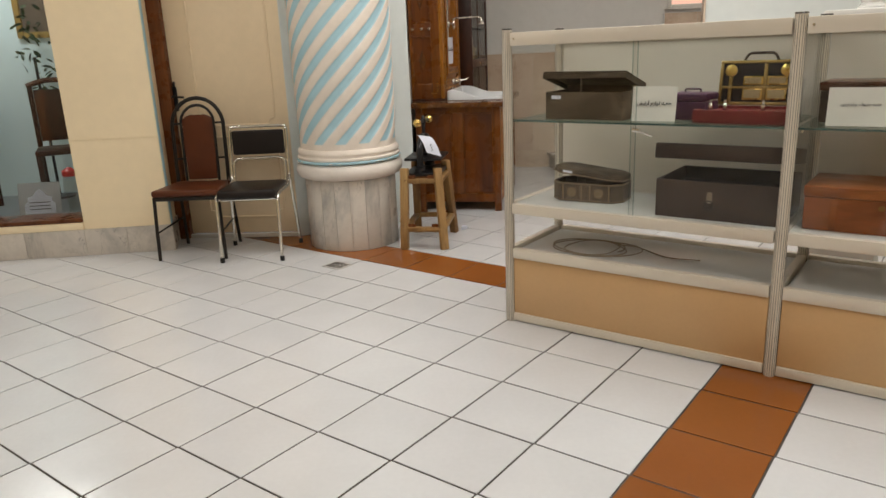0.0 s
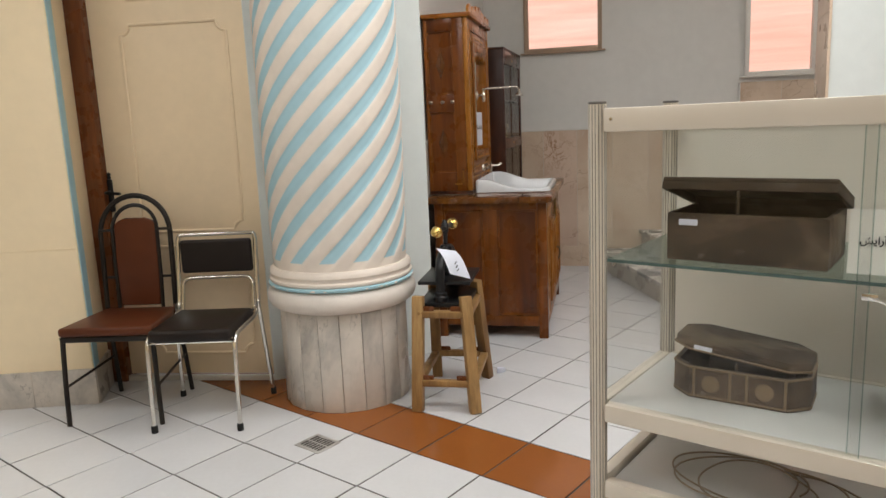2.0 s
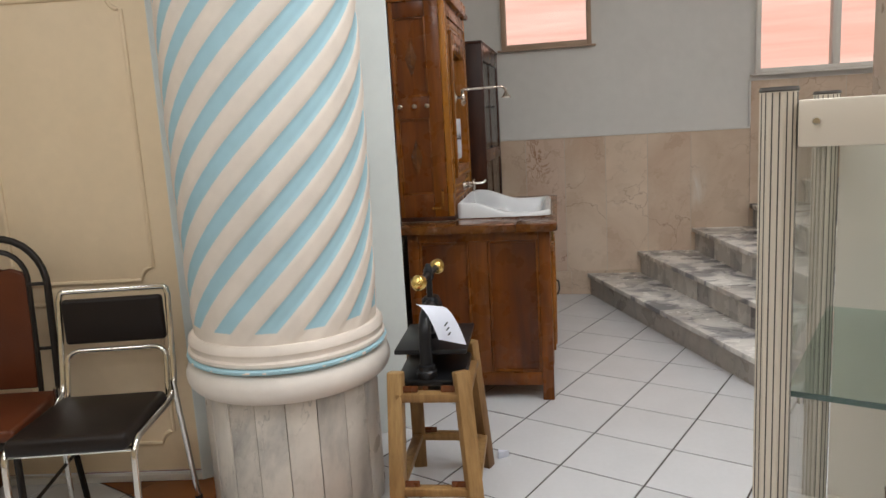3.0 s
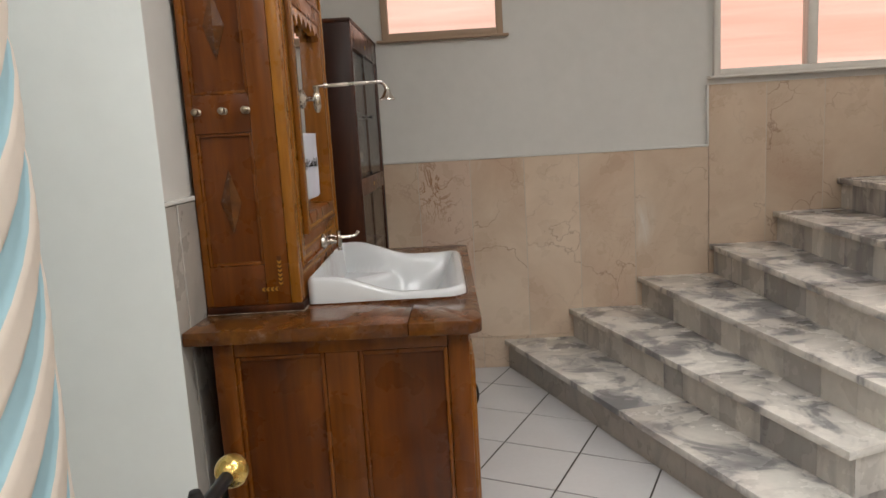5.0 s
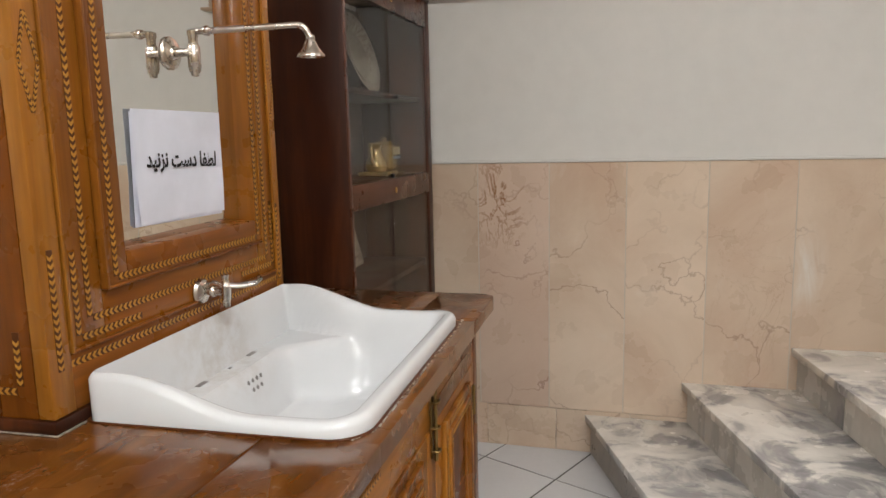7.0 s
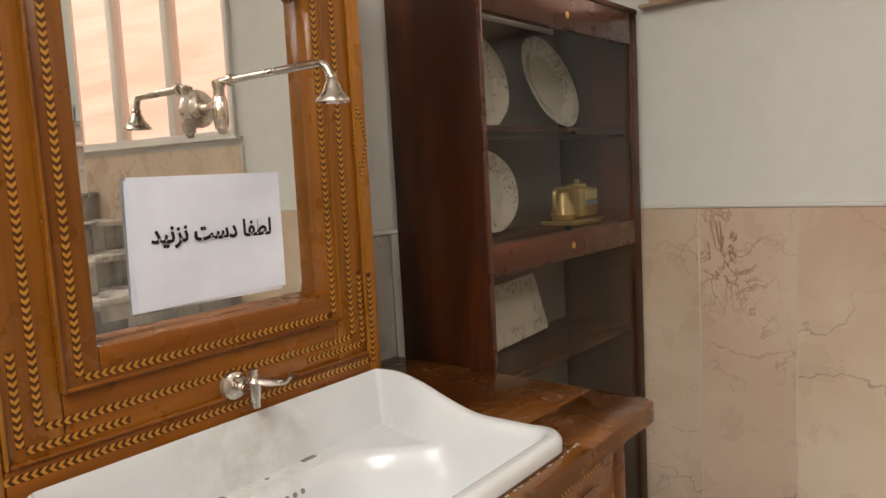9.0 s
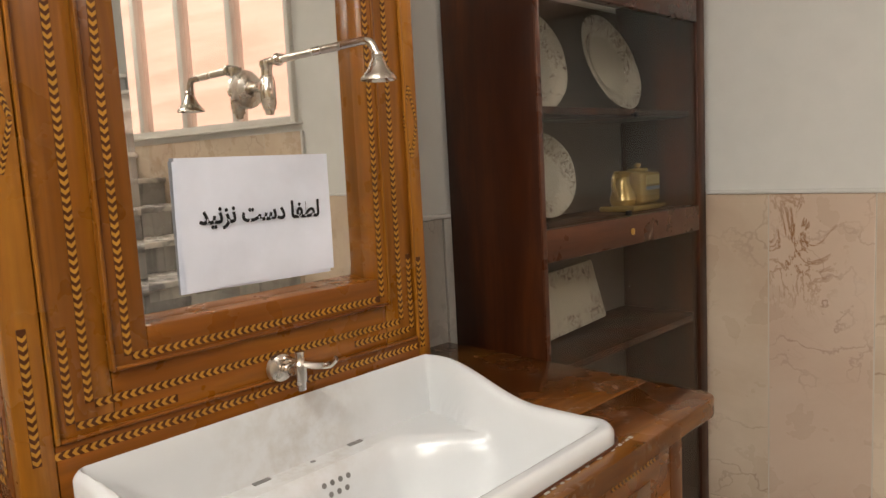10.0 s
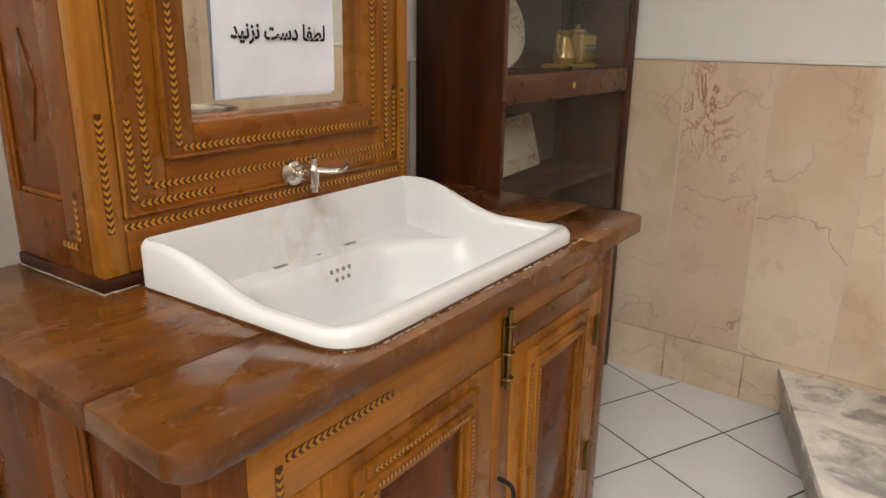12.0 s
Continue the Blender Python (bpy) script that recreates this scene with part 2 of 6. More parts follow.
M_MAHOGANY = varnished("red_mahogany", (0.045, 0.013, 0.006), (0.095, 0.029, 0.012), (0.15, 0.05, 0.02), (1, 0.1, 1), (0.2, 0.4), 0.3)
M_ALU = Mat("cream_aluminium", (0.70, 0.63, 0.53), 0.32, 0.15).mottled(2.5, 0.05).m
M_CHROME = metal("chrome", (0.80, 0.78, 0.74), 0.12)
M_BRASS = metal("brass", (0.72, 0.50, 0.16), 0.24)
M_IRON = Mat("black_iron", (0.018, 0.018, 0.02), 0.36, 0.5).mottled(12.0, 0.3).m
M_WHITE_FRAME = plaster("window_paint", (0.74, 0.70, 0.64))


# ---- mesh tools ----
def finish(bm, smooth=False):
    bmesh.ops.recalc_face_normals(bm, faces=bm.faces)
    me = bpy.data.meshes.new("mesh")
    bm.to_mesh(me)
    bm.free()
    if smooth:
        for p in me.polygons:
            p.use_smooth = True
        me.set_sharp_from_angle(angle=radians(38))
    return me


def part(name, bm, material, parent=None, label="", smooth=True, m=None):
    ob = new(name, finish(bm, smooth) if isinstance(bm, bmesh.types.BMesh) else bm)
    if not ob.data.materials:
        ob.data.materials.append(material)
    if parent is not None:
        ob.parent = parent
    if m is not None:
        ob.matrix_basis = m
    return tagged(ob, label)


def thing(name, m, label, category, group="", kind=""):
    ob = new(name)
    ob.empty_display_size = 0.1
    ob.matrix_basis = m
    return tagged(ob, label, category, group, kind)


def box(x0, x1, y0, y1, z0, z1, bevel=0.0, bm=None, turn=None, seg=2):
    """A box between those planes, its edges rounded; turn: a matrix for it."""
    own = bmesh.new()
    bmesh.ops.create_cube(own, size=1.0)
    for v in own.verts:
        v.co = Vector(((x0, x1)[v.co.x > 0], (y0, y1)[v.co.y > 0], (z0, z1)[v.co.z > 0]))
    if bevel:
        bmesh.ops.bevel(own, geom=own.edges[:], offset=bevel, segments=seg, affect="EDGES", profile=0.5)
    if turn is not None:
        own.transform(turn)
    return join(bm, own)


def join(bm, own):
    if bm is None:
        return own
    me = bpy.data.meshes.new("tmp")
    own.to_mesh(me)
    own.free()
    bm.from_mesh(me)
    bpy.data.meshes.remove(me)
    return bm


def prism(points, z0, z1, bevel=0.0, bm=None):
    """A plan polygon drawn up from z0 to z1."""
    own = bmesh.new()
    low = [own.verts.new((x, y, z0)) for x, y in points]
    high = [own.verts.new((x, y, z1)) for x, y in points]
    own.faces.new(low[::-1])
    own.faces.new(high)
    for i in range(len(points)):
        j = (i + 1) % len(points)
        own.faces.new((low[i], low[j], high[j], high[i]))
    if bevel:
        bmesh.ops.bevel(own, geom=own.edges[:], offset=bevel, segments=2, affect="EDGES", profile=0.5)
    return join(bm, own)


def lathe(profile, steps=32, bm=None, turn=None):
    """A turned body round z from (radius, height) pairs."""
    own = bmesh.new()
    rings = []
    for r, z in profile:
        if r < 1e-5:
            rings.append([own.verts.new((0, 0, z))])
        else:
            rings.append([own.verts.new((r * math.cos(2 * math.pi * i / steps), r * math.sin(2 * math.pi * i / steps), z)) for i in range(steps)])
    for a, b in zip(rings, rings[1:]):
        for i in range(steps):
            j = (i + 1) % steps
            if len(a) == 1 and len(b) > 1:
                own.faces.new((a[0], b[i], b[j]))
            elif len(b) == 1 and len(a) > 1:
                own.faces.new((a[i], a[j], b[0]))
            elif len(a) > 1:
                own.faces.new((a[i], a[j], b[j], b[i]))
    if len(rings[0]) > 1:
        own.faces.new(rings[0][::-1])
    if len(rings[-1]) > 1:
        own.faces.new(rings[-1])
    if turn is not None:
        own.transform(turn)
    return join(bm, own)


def rounded(points, radius, steps=5):
    """The way through the points with its corners rounded."""
    pts = [Vector(p) for p in points]
    out = [pts[0]]
    for a, b, c in zip(pts, pts[1:], pts[2:]):
        d = min(radius, (a - b).length * 0.48, (c - b).length * 0.48)
        p, q = b + (a - b).normalized() * d, b + (c - b).normalized() * d
        for i in range(steps + 1):
            s = i / steps
            out.append((1 - s) ** 2 * p + 2 * s * (1 - s) * b + s * s * q)
    return out + [pts[-1]]


def tube(points, radius, steps=10, bm=None, flat=1.0, closed=False):
    """A tube along a way."""
    own = bmesh.new()
    pts = [Vector(p) for p in points]
    n = len(pts)
    rings, side = [], None
    for i, p in enumerate(pts):
        a = pts[(i - 1) % n] if closed else pts[max(i - 1, 0)]
        b = pts[(i + 1) % n] if closed else pts[min(i + 1, n - 1)]
        d = (b - a).normalized()
        if side is None:
            side = d.orthogonal().normalized()
        side = (side - d * side.dot(d)).normalized()
        up = d.cross(side)
        rings.append([own.verts.new(p + radius * (math.cos(2 * math.pi * k / steps) * side + flat * math.sin(2 * math.pi * k / steps) * up)) for k in range(steps)])
    for a, b in (zip(rings, rings[1:] + rings[:1]) if closed else zip(rings, rings[1:])):
        for k in range(steps):
            j = (k + 1) % steps
            own.faces.new((a[k], a[j], b[j], b[k]))
    if not closed:
        own.faces.new(rings[0][::-1])
        own.faces.new(rings[-1])
    return join(bm, own)


def panels(xs, zs, holes, y0, y1):
    """A wall in the x-z plane, y0 to y1 thick, with openings (x0, x1, z0, z1)."""
    bm = bmesh.new()
    for a, b in zip(xs, xs[1:]):
        for c, d in zip(zs, zs[1:]):
            mx, mz = (a + b) / 2, (c + d) / 2
            if not any(h[0] < mx < h[1] and h[2] < mz < h[3] for h in holes):
                box(a, b, y0, y1, c, d, bm=bm)
    bmesh.ops.remove_doubles(bm, verts=bm.verts, dist=1e-5)
    seen = {}
    for f in bm.faces:
        seen.setdefault(tuple(round(v, 4) for v in f.calc_center_median()), []).append(f)
    bmesh.ops.delete(bm, geom=[f for fs in seen.values() if len(fs) > 1 for f in fs], context="FACES_ONLY")
    return bm


def line(p, q):
    """The pose whose x runs from p towards q on the floor, and the length."""
    d = Vector((q[0] - p[0], q[1] - p[1]))
    return pose(p[0], p[1], 0, 0, 0, math.degrees(math.atan2(d.y, d.x))), d.length


def structure(name, bm, material, label, category="wall", m=None):
    return tagged(part(name, bm, material, None, label, m=m, smooth=False), label, category, kind="structure")


# ---- the large structure ----
FAR_Y, LEFT_X = 8.13, -1.40
WIN_1, WIN_2 = (-1.06, -0.405, 1.865, 2.75), (0.715, 3.15, 1.575, 2.75)

wall_far = structure("wall_far", panels([-1.75, WIN_1[0], WIN_1[1], WIN_2[0], WIN_2[1], 5.2], [0, 1.575, 1.865, 2.75, HALL_CEILING], [WIN_1, WIN_2], FAR_Y + 0.014, FAR_Y + 0.25), M_WHITE, "white plastered wall above a marble dado")
wall_niche = structure("wall_niche", box(-1.65, LEFT_X - 0.012, 5.68, FAR_Y + 0.014, 0, HALL_CEILING), M_WHITE, "white plastered side wall behind the washstand")
wall_corner = structure("wall_corner", prism([(-1.28, 5.64), (LEFT_X - 0.013, 5.665), (-1.75, 5.76), (-2.15, 5.35), (-2.02, 5.075)], 0, HALL_CEILING, 0.004), M_COOL, "white plastered wall end behind the striped column")
PIER = [(0.815, 6.036), (5.2, 6.036), (5.2, 6.40), (0.845, 6.40)]
wall_stair = structure("wall_stair", prism([(0.83, 6.05), (5.2, 6.05), (5.2, 6.39), (0.858, 6.39)], 0, HALL_CEILING, 0), M_COOL, "white plastered wall beside the stairs")
wall_stair_end = structure("wall_stair_end", box(5.0, 5.2, 6.39, FAR_Y + 0.014, 0, HALL_CEILING), M_WHITE, "white plastered wall that closes the staircase")

DOOR_M, DOOR_L = line((-2.85, 4.97), (-2.02, 5.09))
wall_door_head = structure("wall_door_head", box(-0.14, DOOR_L, 0.0, 0.14, 2.45, HALL_CEILING), M_CREAM, "cream plastered wall above the door", m=DOOR_M)
PIER_M, PIER_L = line((-3.335, 4.473), (-2.784, 4.656))
wall_pier = structure("wall_pier", prism([(0, 0), (PIER_L, 0), (PIER_L - 0.052, 0.345), (PIER_L - 0.26, 0.5), (0, 0.28)], 0.0, HALL_CEILING, 0.006), M_CREAM, "cream plastered pier with a pale blue painted edge", m=PIER_M)
DISPLAY_L = 1.7
wall_display = structure("wall_display", panels([-DISPLAY_L - 0.7, -DISPLAY_L, 0.0], [0, 0.235, 2.5, HALL_CEILING], [(-DISPLAY_L, 0, 0.235, 2.5)], 0.0, 0.25), M_CREAM, "cream plastered wall round the display window", m=PIER_M)
corner = PIER_M @ Vector((-DISPLAY_L - 0.7, 0, 0))
wall_west = structure("wall_west", box(corner.x - 0.2, corner.x, -2.6, corner.y + 0.1, 0, HALL_CEILING), M_CREAM, "cream plastered hall wall")
wall_south = structure("wall_south", box(corner.x - 0.2, 5.2, -2.8, -2.6, 0, HALL_CEILING), M_CREAM, "cream plastered hall wall")
wall_east = structure("wall_east", box(5.2, 5.4, -2.8, FAR_Y + 0.25, 0, HALL_CEILING), M_CREAM, "cream plastered hall wall")
ceiling = structure("ceiling", box(corner.x - 0.3, 5.4, -2.8, FAR_Y + 0.3, HALL_CEILING, HALL_CEILING + 0.1), M_CEIL, "white plastered ceiling", "ceiling")
floor = structure("floor", box(corner.x - 0.3, 5.4, -2.8, FAR_Y + 0.25, -0.1, -0.004), M_GROUT, "glossy white square floor tiles with rust-brown bands", "floor")

# ceiling panels added out of view to light the hall and stairs
for x, y, sx, sy, w in ADDED_LAMPS:
    fixture = thing("added_ceiling_light", pose(x, y, HALL_CEILING), "unseen ceiling light panel added to light the hall", "light", "ceiling lights")
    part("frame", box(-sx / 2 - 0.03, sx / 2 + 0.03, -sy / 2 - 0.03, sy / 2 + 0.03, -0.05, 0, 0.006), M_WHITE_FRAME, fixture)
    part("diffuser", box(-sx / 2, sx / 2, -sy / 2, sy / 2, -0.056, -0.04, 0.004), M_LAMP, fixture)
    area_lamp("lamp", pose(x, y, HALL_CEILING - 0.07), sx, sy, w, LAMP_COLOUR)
# windows: frosted panes before a pink shutter that emits in place of sunlight
M_FROST = clear_glass("frosted_pane", (0.975, 0.965, 0.95), 0.4)
glow = Mat("glowing_shutter", (0.9, 0.5, 0.38), 0.7)
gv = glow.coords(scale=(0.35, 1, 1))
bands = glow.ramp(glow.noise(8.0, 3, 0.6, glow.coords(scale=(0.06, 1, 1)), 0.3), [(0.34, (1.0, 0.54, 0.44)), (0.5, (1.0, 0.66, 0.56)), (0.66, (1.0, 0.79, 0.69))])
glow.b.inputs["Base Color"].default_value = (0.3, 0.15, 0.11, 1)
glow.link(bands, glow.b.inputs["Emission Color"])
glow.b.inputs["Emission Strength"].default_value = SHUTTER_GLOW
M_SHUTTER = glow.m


def window(name, x0, x1, z0, z1, mullions, paint, label):
    w = thing(name, pose(0, FAR_Y, 0), label, "window", kind="structure")
    d0, d1 = -0.012, 0.06
    part("window_sill", box(x0 - 0.03, x1 + 0.03, -0.03, 0.05, z0 - 0.012, z0, 0.004), paint, w)
    fr = bmesh.new()
    box(x0, x0 + 0.035, d0, d1, z0, z1, 0.004, fr)
    box(x1 - 0.035, x1, d0, d1, z0, z1, 0.004, fr)
    box(x0 + 0.035, x1 - 0.035, d0, d1, z0, z0 + 0.035, 0.004, fr)
    box(x0 + 0.035, x1 - 0.035, d0, d1, z1 - 0.035, z1, 0.004, fr)
    part("window_frame", fr, paint, w)
    edges = [x0 + 0.035] + [e for m in mullions for e in (m - 0.028, m + 0.028)] + [x1 - 0.035]
    for m in mullions:
        part("mullion", box(m - 0.027, m + 0.027, d0 + 0.004, d1, z0 + 0.035, z1 - 0.035, 0.004), paint, w)
    for a, b in zip(edges[::2], edges[1::2]):
        p = part("pane", box(a, b, 0.022, 0.028, z0 + 0.035, z1 - 0.035), M_FROST, w)
        p.visible_shadow = False
    return w


M_WINDOW_TAN = plaster("window_paint_tan", (0.42, 0.30, 0.21))
window("window_1", *WIN_1, [], M_WINDOW_TAN, "small frosted window in a tan painted frame")
window("window_2", *WIN_2, [1.235, 1.755, 2.275, 2.795], M_WHITE_FRAME, "wide frosted window with white mullions above the stairs")
tagged(part("backdrop", box(-2.6, 5.4, FAR_Y + 0.42, FAR_Y + 0.44, 1.0, 3.3), M_SHUTTER), "pink louvred shutter outside the windows, its sunlight put in as glow", "backdrop", kind="structure")

# dado slabs on the far wall, stepped up along the stairs
SLABS = [-1.40, -1.215, -0.911, -0.62, -0.321, -0.02, 0.286, 0.69]
for a, b in zip(SLABS, SLABS[1:]):
    part("dado_slab", box(a + 0.0013, b - 0.0013, FAR_Y, FAR_Y + 0.013, 0.182, 1.20, 0.0015, seg=1), M_DADO_RUST if a == -0.911 else M_DADO, wall_far)
    part("skirting_slab", box(a + 0.03, b + 0.028, FAR_Y, FAR_Y + 0.013, 0.0, 0.180, 0.0015, seg=1), M_SKIRT, wall_far)
for k in range(14):
    a = 0.69 + 0.31 * k
    part("dado_slab", box(a + 0.0013, a + 0.3087, FAR_Y, FAR_Y + 0.013, 0.0, 1.53, 0.0015, seg=1), M_DADO, wall_far)
M_JOINT = plaster("pale_joint", (0.64, 0.565, 0.475), 0.2)
part("joint_filler", box(-1.395, 0.685, FAR_Y + 0.0008, FAR_Y + 0.0125, 0.184, 1.198), M_JOINT, wall_far, "pale joint filler")
part("joint_filler", box(0.6915, 5.0, FAR_Y + 0.0008, FAR_Y + 0.0125, 0.002, 1.528), M_JOINT, wall_far, "pale joint filler")
part("dado_bead", box(-1.40, 0.69, FAR_Y - 0.003, FAR_Y + 0.014, 1.2015, 1.213, 0.002), M_WHITE, wall_far)
part("dado_bead", box(0.678, 0.69, FAR_Y - 0.003, FAR_Y + 0.014, 1.213, 1.53, 0.002), M_WHITE, wall_far)
# dado of the niche's side wall
for k in range(8):
    a = 5.682 + 0.306 * k
    b = min(a + 0.3, FAR_Y - 0.001)
    part("dado_slab", box(LEFT_X - 0.011, LEFT_X, a + 0.0013, b - 0.0013, 0.0, 1.20, 0.0015, seg=1), M_SIDE, wall_niche)
part("dado_bead", box(LEFT_X - 0.011, LEFT_X + 0.003, 5.682, FAR_Y - 0.004, 1.2015, 1.213, 0.002), M_WHITE, wall_niche)
# marble on the wall end beside the stairs: jamb full height, dado on the face
for z0, z1 in ((0.0, 0.9), (0.9, 1.8), (1.8, 2.7)):
    part("jamb_slab", prism([(0.815, 6.036), (0.829, 6.036), (0.857, 6.40), (0.843, 6.40)], z0 + 0.001, z1 - 0.001), M_DADO, wall_stair)
for k in range(10):
    a = 0.8305 + 0.33 * k
    part("dado_slab", box(a, a + 0.328, 6.036, 6.049, 0.0, 1.25, 0.0015, seg=1), M_DADO, wall_stair)

# winding stairs
RISE = 0.165
LEFT_ENDS = [-0.472, -0.098, 0.292, 0.692, 1.04, 1.385] + [1.385 + 0.33 * k for k in range(1, 10)]
RIGHT_ENDS = [(0.295, 6.123), (0.478, 6.225), (0.628, 6.30), (0.770, 6.372), (0.975, 6.40), (1.28, 6.40)] + [(1.36 + 0.33 * k, 6.40) for k in range(1, 10)]
stairs = thing("stairs", pose(0, 0, 0), "winding grey and white marble stairs against the dado", "stairs", kind="structure")


def between(p, q, s):
    return (p[0] + (q[0] - p[0]) * s, p[1] + (q[1] - p[1]) * s)


for k, (lx, r) in enumerate(zip(LEFT_ENDS[:-2], RIGHT_ENDS[:-2])):
    top = RISE * (k + 1)
    l = (lx, FAR_Y - 0.001)
    nl, nr = (LEFT_ENDS[k + 1], FAR_Y - 0.001), RIGHT_ENDS[k + 1]
    if k >= 4:
        nr = (nr[0], 6.402)
    dx, dy = r[0] - l[0], r[1] - l[1]
    length = math.hypot(dx, dy)
    nx, ny = -dy / length, dx / length  # towards the upper steps
    if nx < 0:
        nx, ny = -nx, -ny
    lip, back = 0.025, 0.05
    away = lambda p, s: (p[0] + nx * s, p[1] + ny * s)  # noqa: E731
    over = (-0.0105, -0.019) if k < 4 else (0, 0)
    t0, t1 = l, (r[0] + over[0], r[1] + over[1])
    b0, b1 = away(nl, back), (away(nr, back)[0], nr[1] + over[1] + 0.012)
    cut = 0.62 if k % 2 else 0.55
    for s0, s1 in ((0.0, cut), (cut, 1.0)):
        q = [between(t0, t1, s0 + 0.0004), between(t0, t1, s1 - 0.0004), between(b0, b1, s1 - 0.0004), between(b0, b1, s0 + 0.0004)]
        q = [(x, min(y, FAR_Y - 0.001)) for x, y in q]
        part("tread", prism(q, top - 0.03, top, 0.003), M_TREAD, stairs)
    # riser of upright strips
    ra, rb = away(l, lip), away(r, lip)
    ra = (ra[0], FAR_Y - 0.001)
    count = 9 if k else 4
    cuts = [0.0] + [(i + 0.7 * random.random() - 0.35) / count for i in range(1, count)] + [1.0]
    for s0, s1 in zip(cuts, cuts[1:]):
        p, q = between(ra, rb, s0 + 0.0006), between(ra, rb, s1 - 0.0006)
        part("riser_strip", prism([p, q, (q[0] + nx * 0.018, q[1] + ny * 0.018), (p[0] + nx * 0.018, min(p[1] + ny * 0.018, FAR_Y - 0.001))], top - RISE if k == 0 else top - RISE + 0.0005, top - 0.0305), M_RISER if k else M_FIRST_RISER, stairs)
    # core and side cladding
    c0, c1 = away(ra, 0.019), away(rb, 0.019)
    part("core", prism([(c0[0], FAR_Y - 0.001), (c1[0], c1[1] + 0.02), (nr[0] + 0.05, nr[1] + 0.02), (nl[0] + 0.05, FAR_Y - 0.001)], 0.0, top - 0.031), M_RISER, stairs)
    if k < 4:
        e = RIGHT_ENDS[k + 1] if k < 3 else (0.842, 6.405)
        part("side_slab", prism([(rb[0] - 0.002, rb[1]), (e[0] + 0.03, e[1]), (e[0] + 0.03, e[1] + 0.016), (rb[0] - 0.002, rb[1] + 0.016)], 0.0 if k == 0 else top - RISE, top - 0.0305), M_RISER if k else M_TREAD, stairs)

# ---- inlay and lettering tools ----
M_MAPLE = soft("maple_inlay", (0.50, 0.235, 0.035), 0.35, 60, 0.1)
M_EBONY = soft("dark_inlay", (0.085, 0.024, 0.005), 0.35, 60, 0.1)
M_PAPER = soft("white_paper", (0.76, 0.79, 0.89), 0.7, 20, 0.15)
M_CARD = soft("cream_card", (0.87, 0.85, 0.79), 0.7, 20, 0.15)
M_INK = soft("black_ink", (0.012, 0.012, 0.014), 0.6, 40, 0.05)
M_PORCELAIN = Mat("white_porcelain", (0.76, 0.755, 0.73), 0.08, spec=0.6, coat=0.4).mottled(5.0, 0.09).mottled(22.0, 0.05).m
M_OLD_BRASS = metal("tarnished_brass", (0.26, 0.17, 0.06), 0.38, 0.4)
M_NICKEL = metal("worn_nickel", (0.66, 0.60, 0.53), 0.22, 0.25)
M_OLD_NICKEL = metal("tarnished_nickel", (0.42, 0.35, 0.27), 0.32, 0.4)
M_OLD_MIRROR = metal("old_mirror", (0.80, 0.80, 0.77), 0.015, 0.03)


def chevrons(length, width=0.0120, pitch=0.0122, dots=False):
    """A strip along z of pointed light marks on a dark line, lying on x = 0 and facing x."""
    bm = bmesh.new()
    box(0.0, 0.0006, -width * 0.5, width * 0.5, 0, length, bm=bm)
    dark = len(bm.faces)
    n = max(1, int(length / pitch))
    for i in range(n):
        z, h, w = i * pitch + pitch * 0.1, pitch * 0.47, width * 0.46
        rise = pitch * (0.0 if dots else 0.42)
        pts = [(-w, z + rise), (0, z), (w, z + rise), (w, z + rise + h), (0, z + h), (-w, z + rise + h)]
        for a, b in ((0.0006, 0.0012),):
            low = [bm.verts.new((a, y, zz)) for y, zz in pts]
            top = [bm.verts.new((b, y, zz)) for y, zz in pts]
            for quad in ((0, 1, 4, 5), (1, 2, 3, 4)):
                bm.faces.new([top[q] for q in quad])
            for q in range(6):
                bm.faces.new((low[q], low[(q + 1) % 6], top[(q + 1) % 6], top[q]))
    bm.faces.ensure_lookup_table()
    for i, f in enumerate(bm.faces):
        f.material_index = 0 if i < dark else 1
    return bm


def inlay(parent, m, length, width=0.0120, pitch=0.0122, dots=False):
    bm = chevrons(length, width, pitch, dots)
    me = finish(bm)
    me.materials.append(M_EBONY)
    me.materials.append(M_MAPLE)
    return part("inlay_strip", me, None, parent, m=m)


def lettering(text, width, material, parent, m, bold=0.0, label=""):
    """Flat raised letters of that width, centred, in the x-z plane and facing -y."""
    cu = bpy.data.curves.new("letters", "FONT")
    cu.body, cu.align_x, cu.align_y, cu.extrude, cu.offset = text, "CENTER", "CENTER", 0.004, bold
    ob = new("letters", cu)
    bpy.context.view_layer.update()
    me = bpy.data.meshes.new_from_object(ob)
    xs = [v.co.x for v in me.vertices]
    s = width / (max(xs) - min(xs))
    me.transform(Matrix.Rotation(math.pi / 2, 4, "X") @ Matrix.Scale(s, 4))
    bpy.data.objects.remove(ob)
    me.materials.clear()
    me.materials.append(material)
    return part("lettering", me, None, parent, label, m=m)


def sheet(w, h, curl, bm=None, thick=0.0006, nx=10, nz=8):
    """A sheet of paper in the x-z plane from its lower left corner; curl(x, z) gives how far it stands off towards -y."""
    own = bmesh.new()
    for side in (0, 1):
        rows = [[own.verts.new((w * i / nx, -curl(i / nx, k / nz) + side * thick, h * k / nz)) for i in range(nx + 1)] for k in range(nz + 1)]
        for a, b in zip(rows, rows[1:]):
            for i in range(nx):
                own.faces.new((a[i], a[i + 1], b[i + 1], b[i]))
    return join(bm, own)


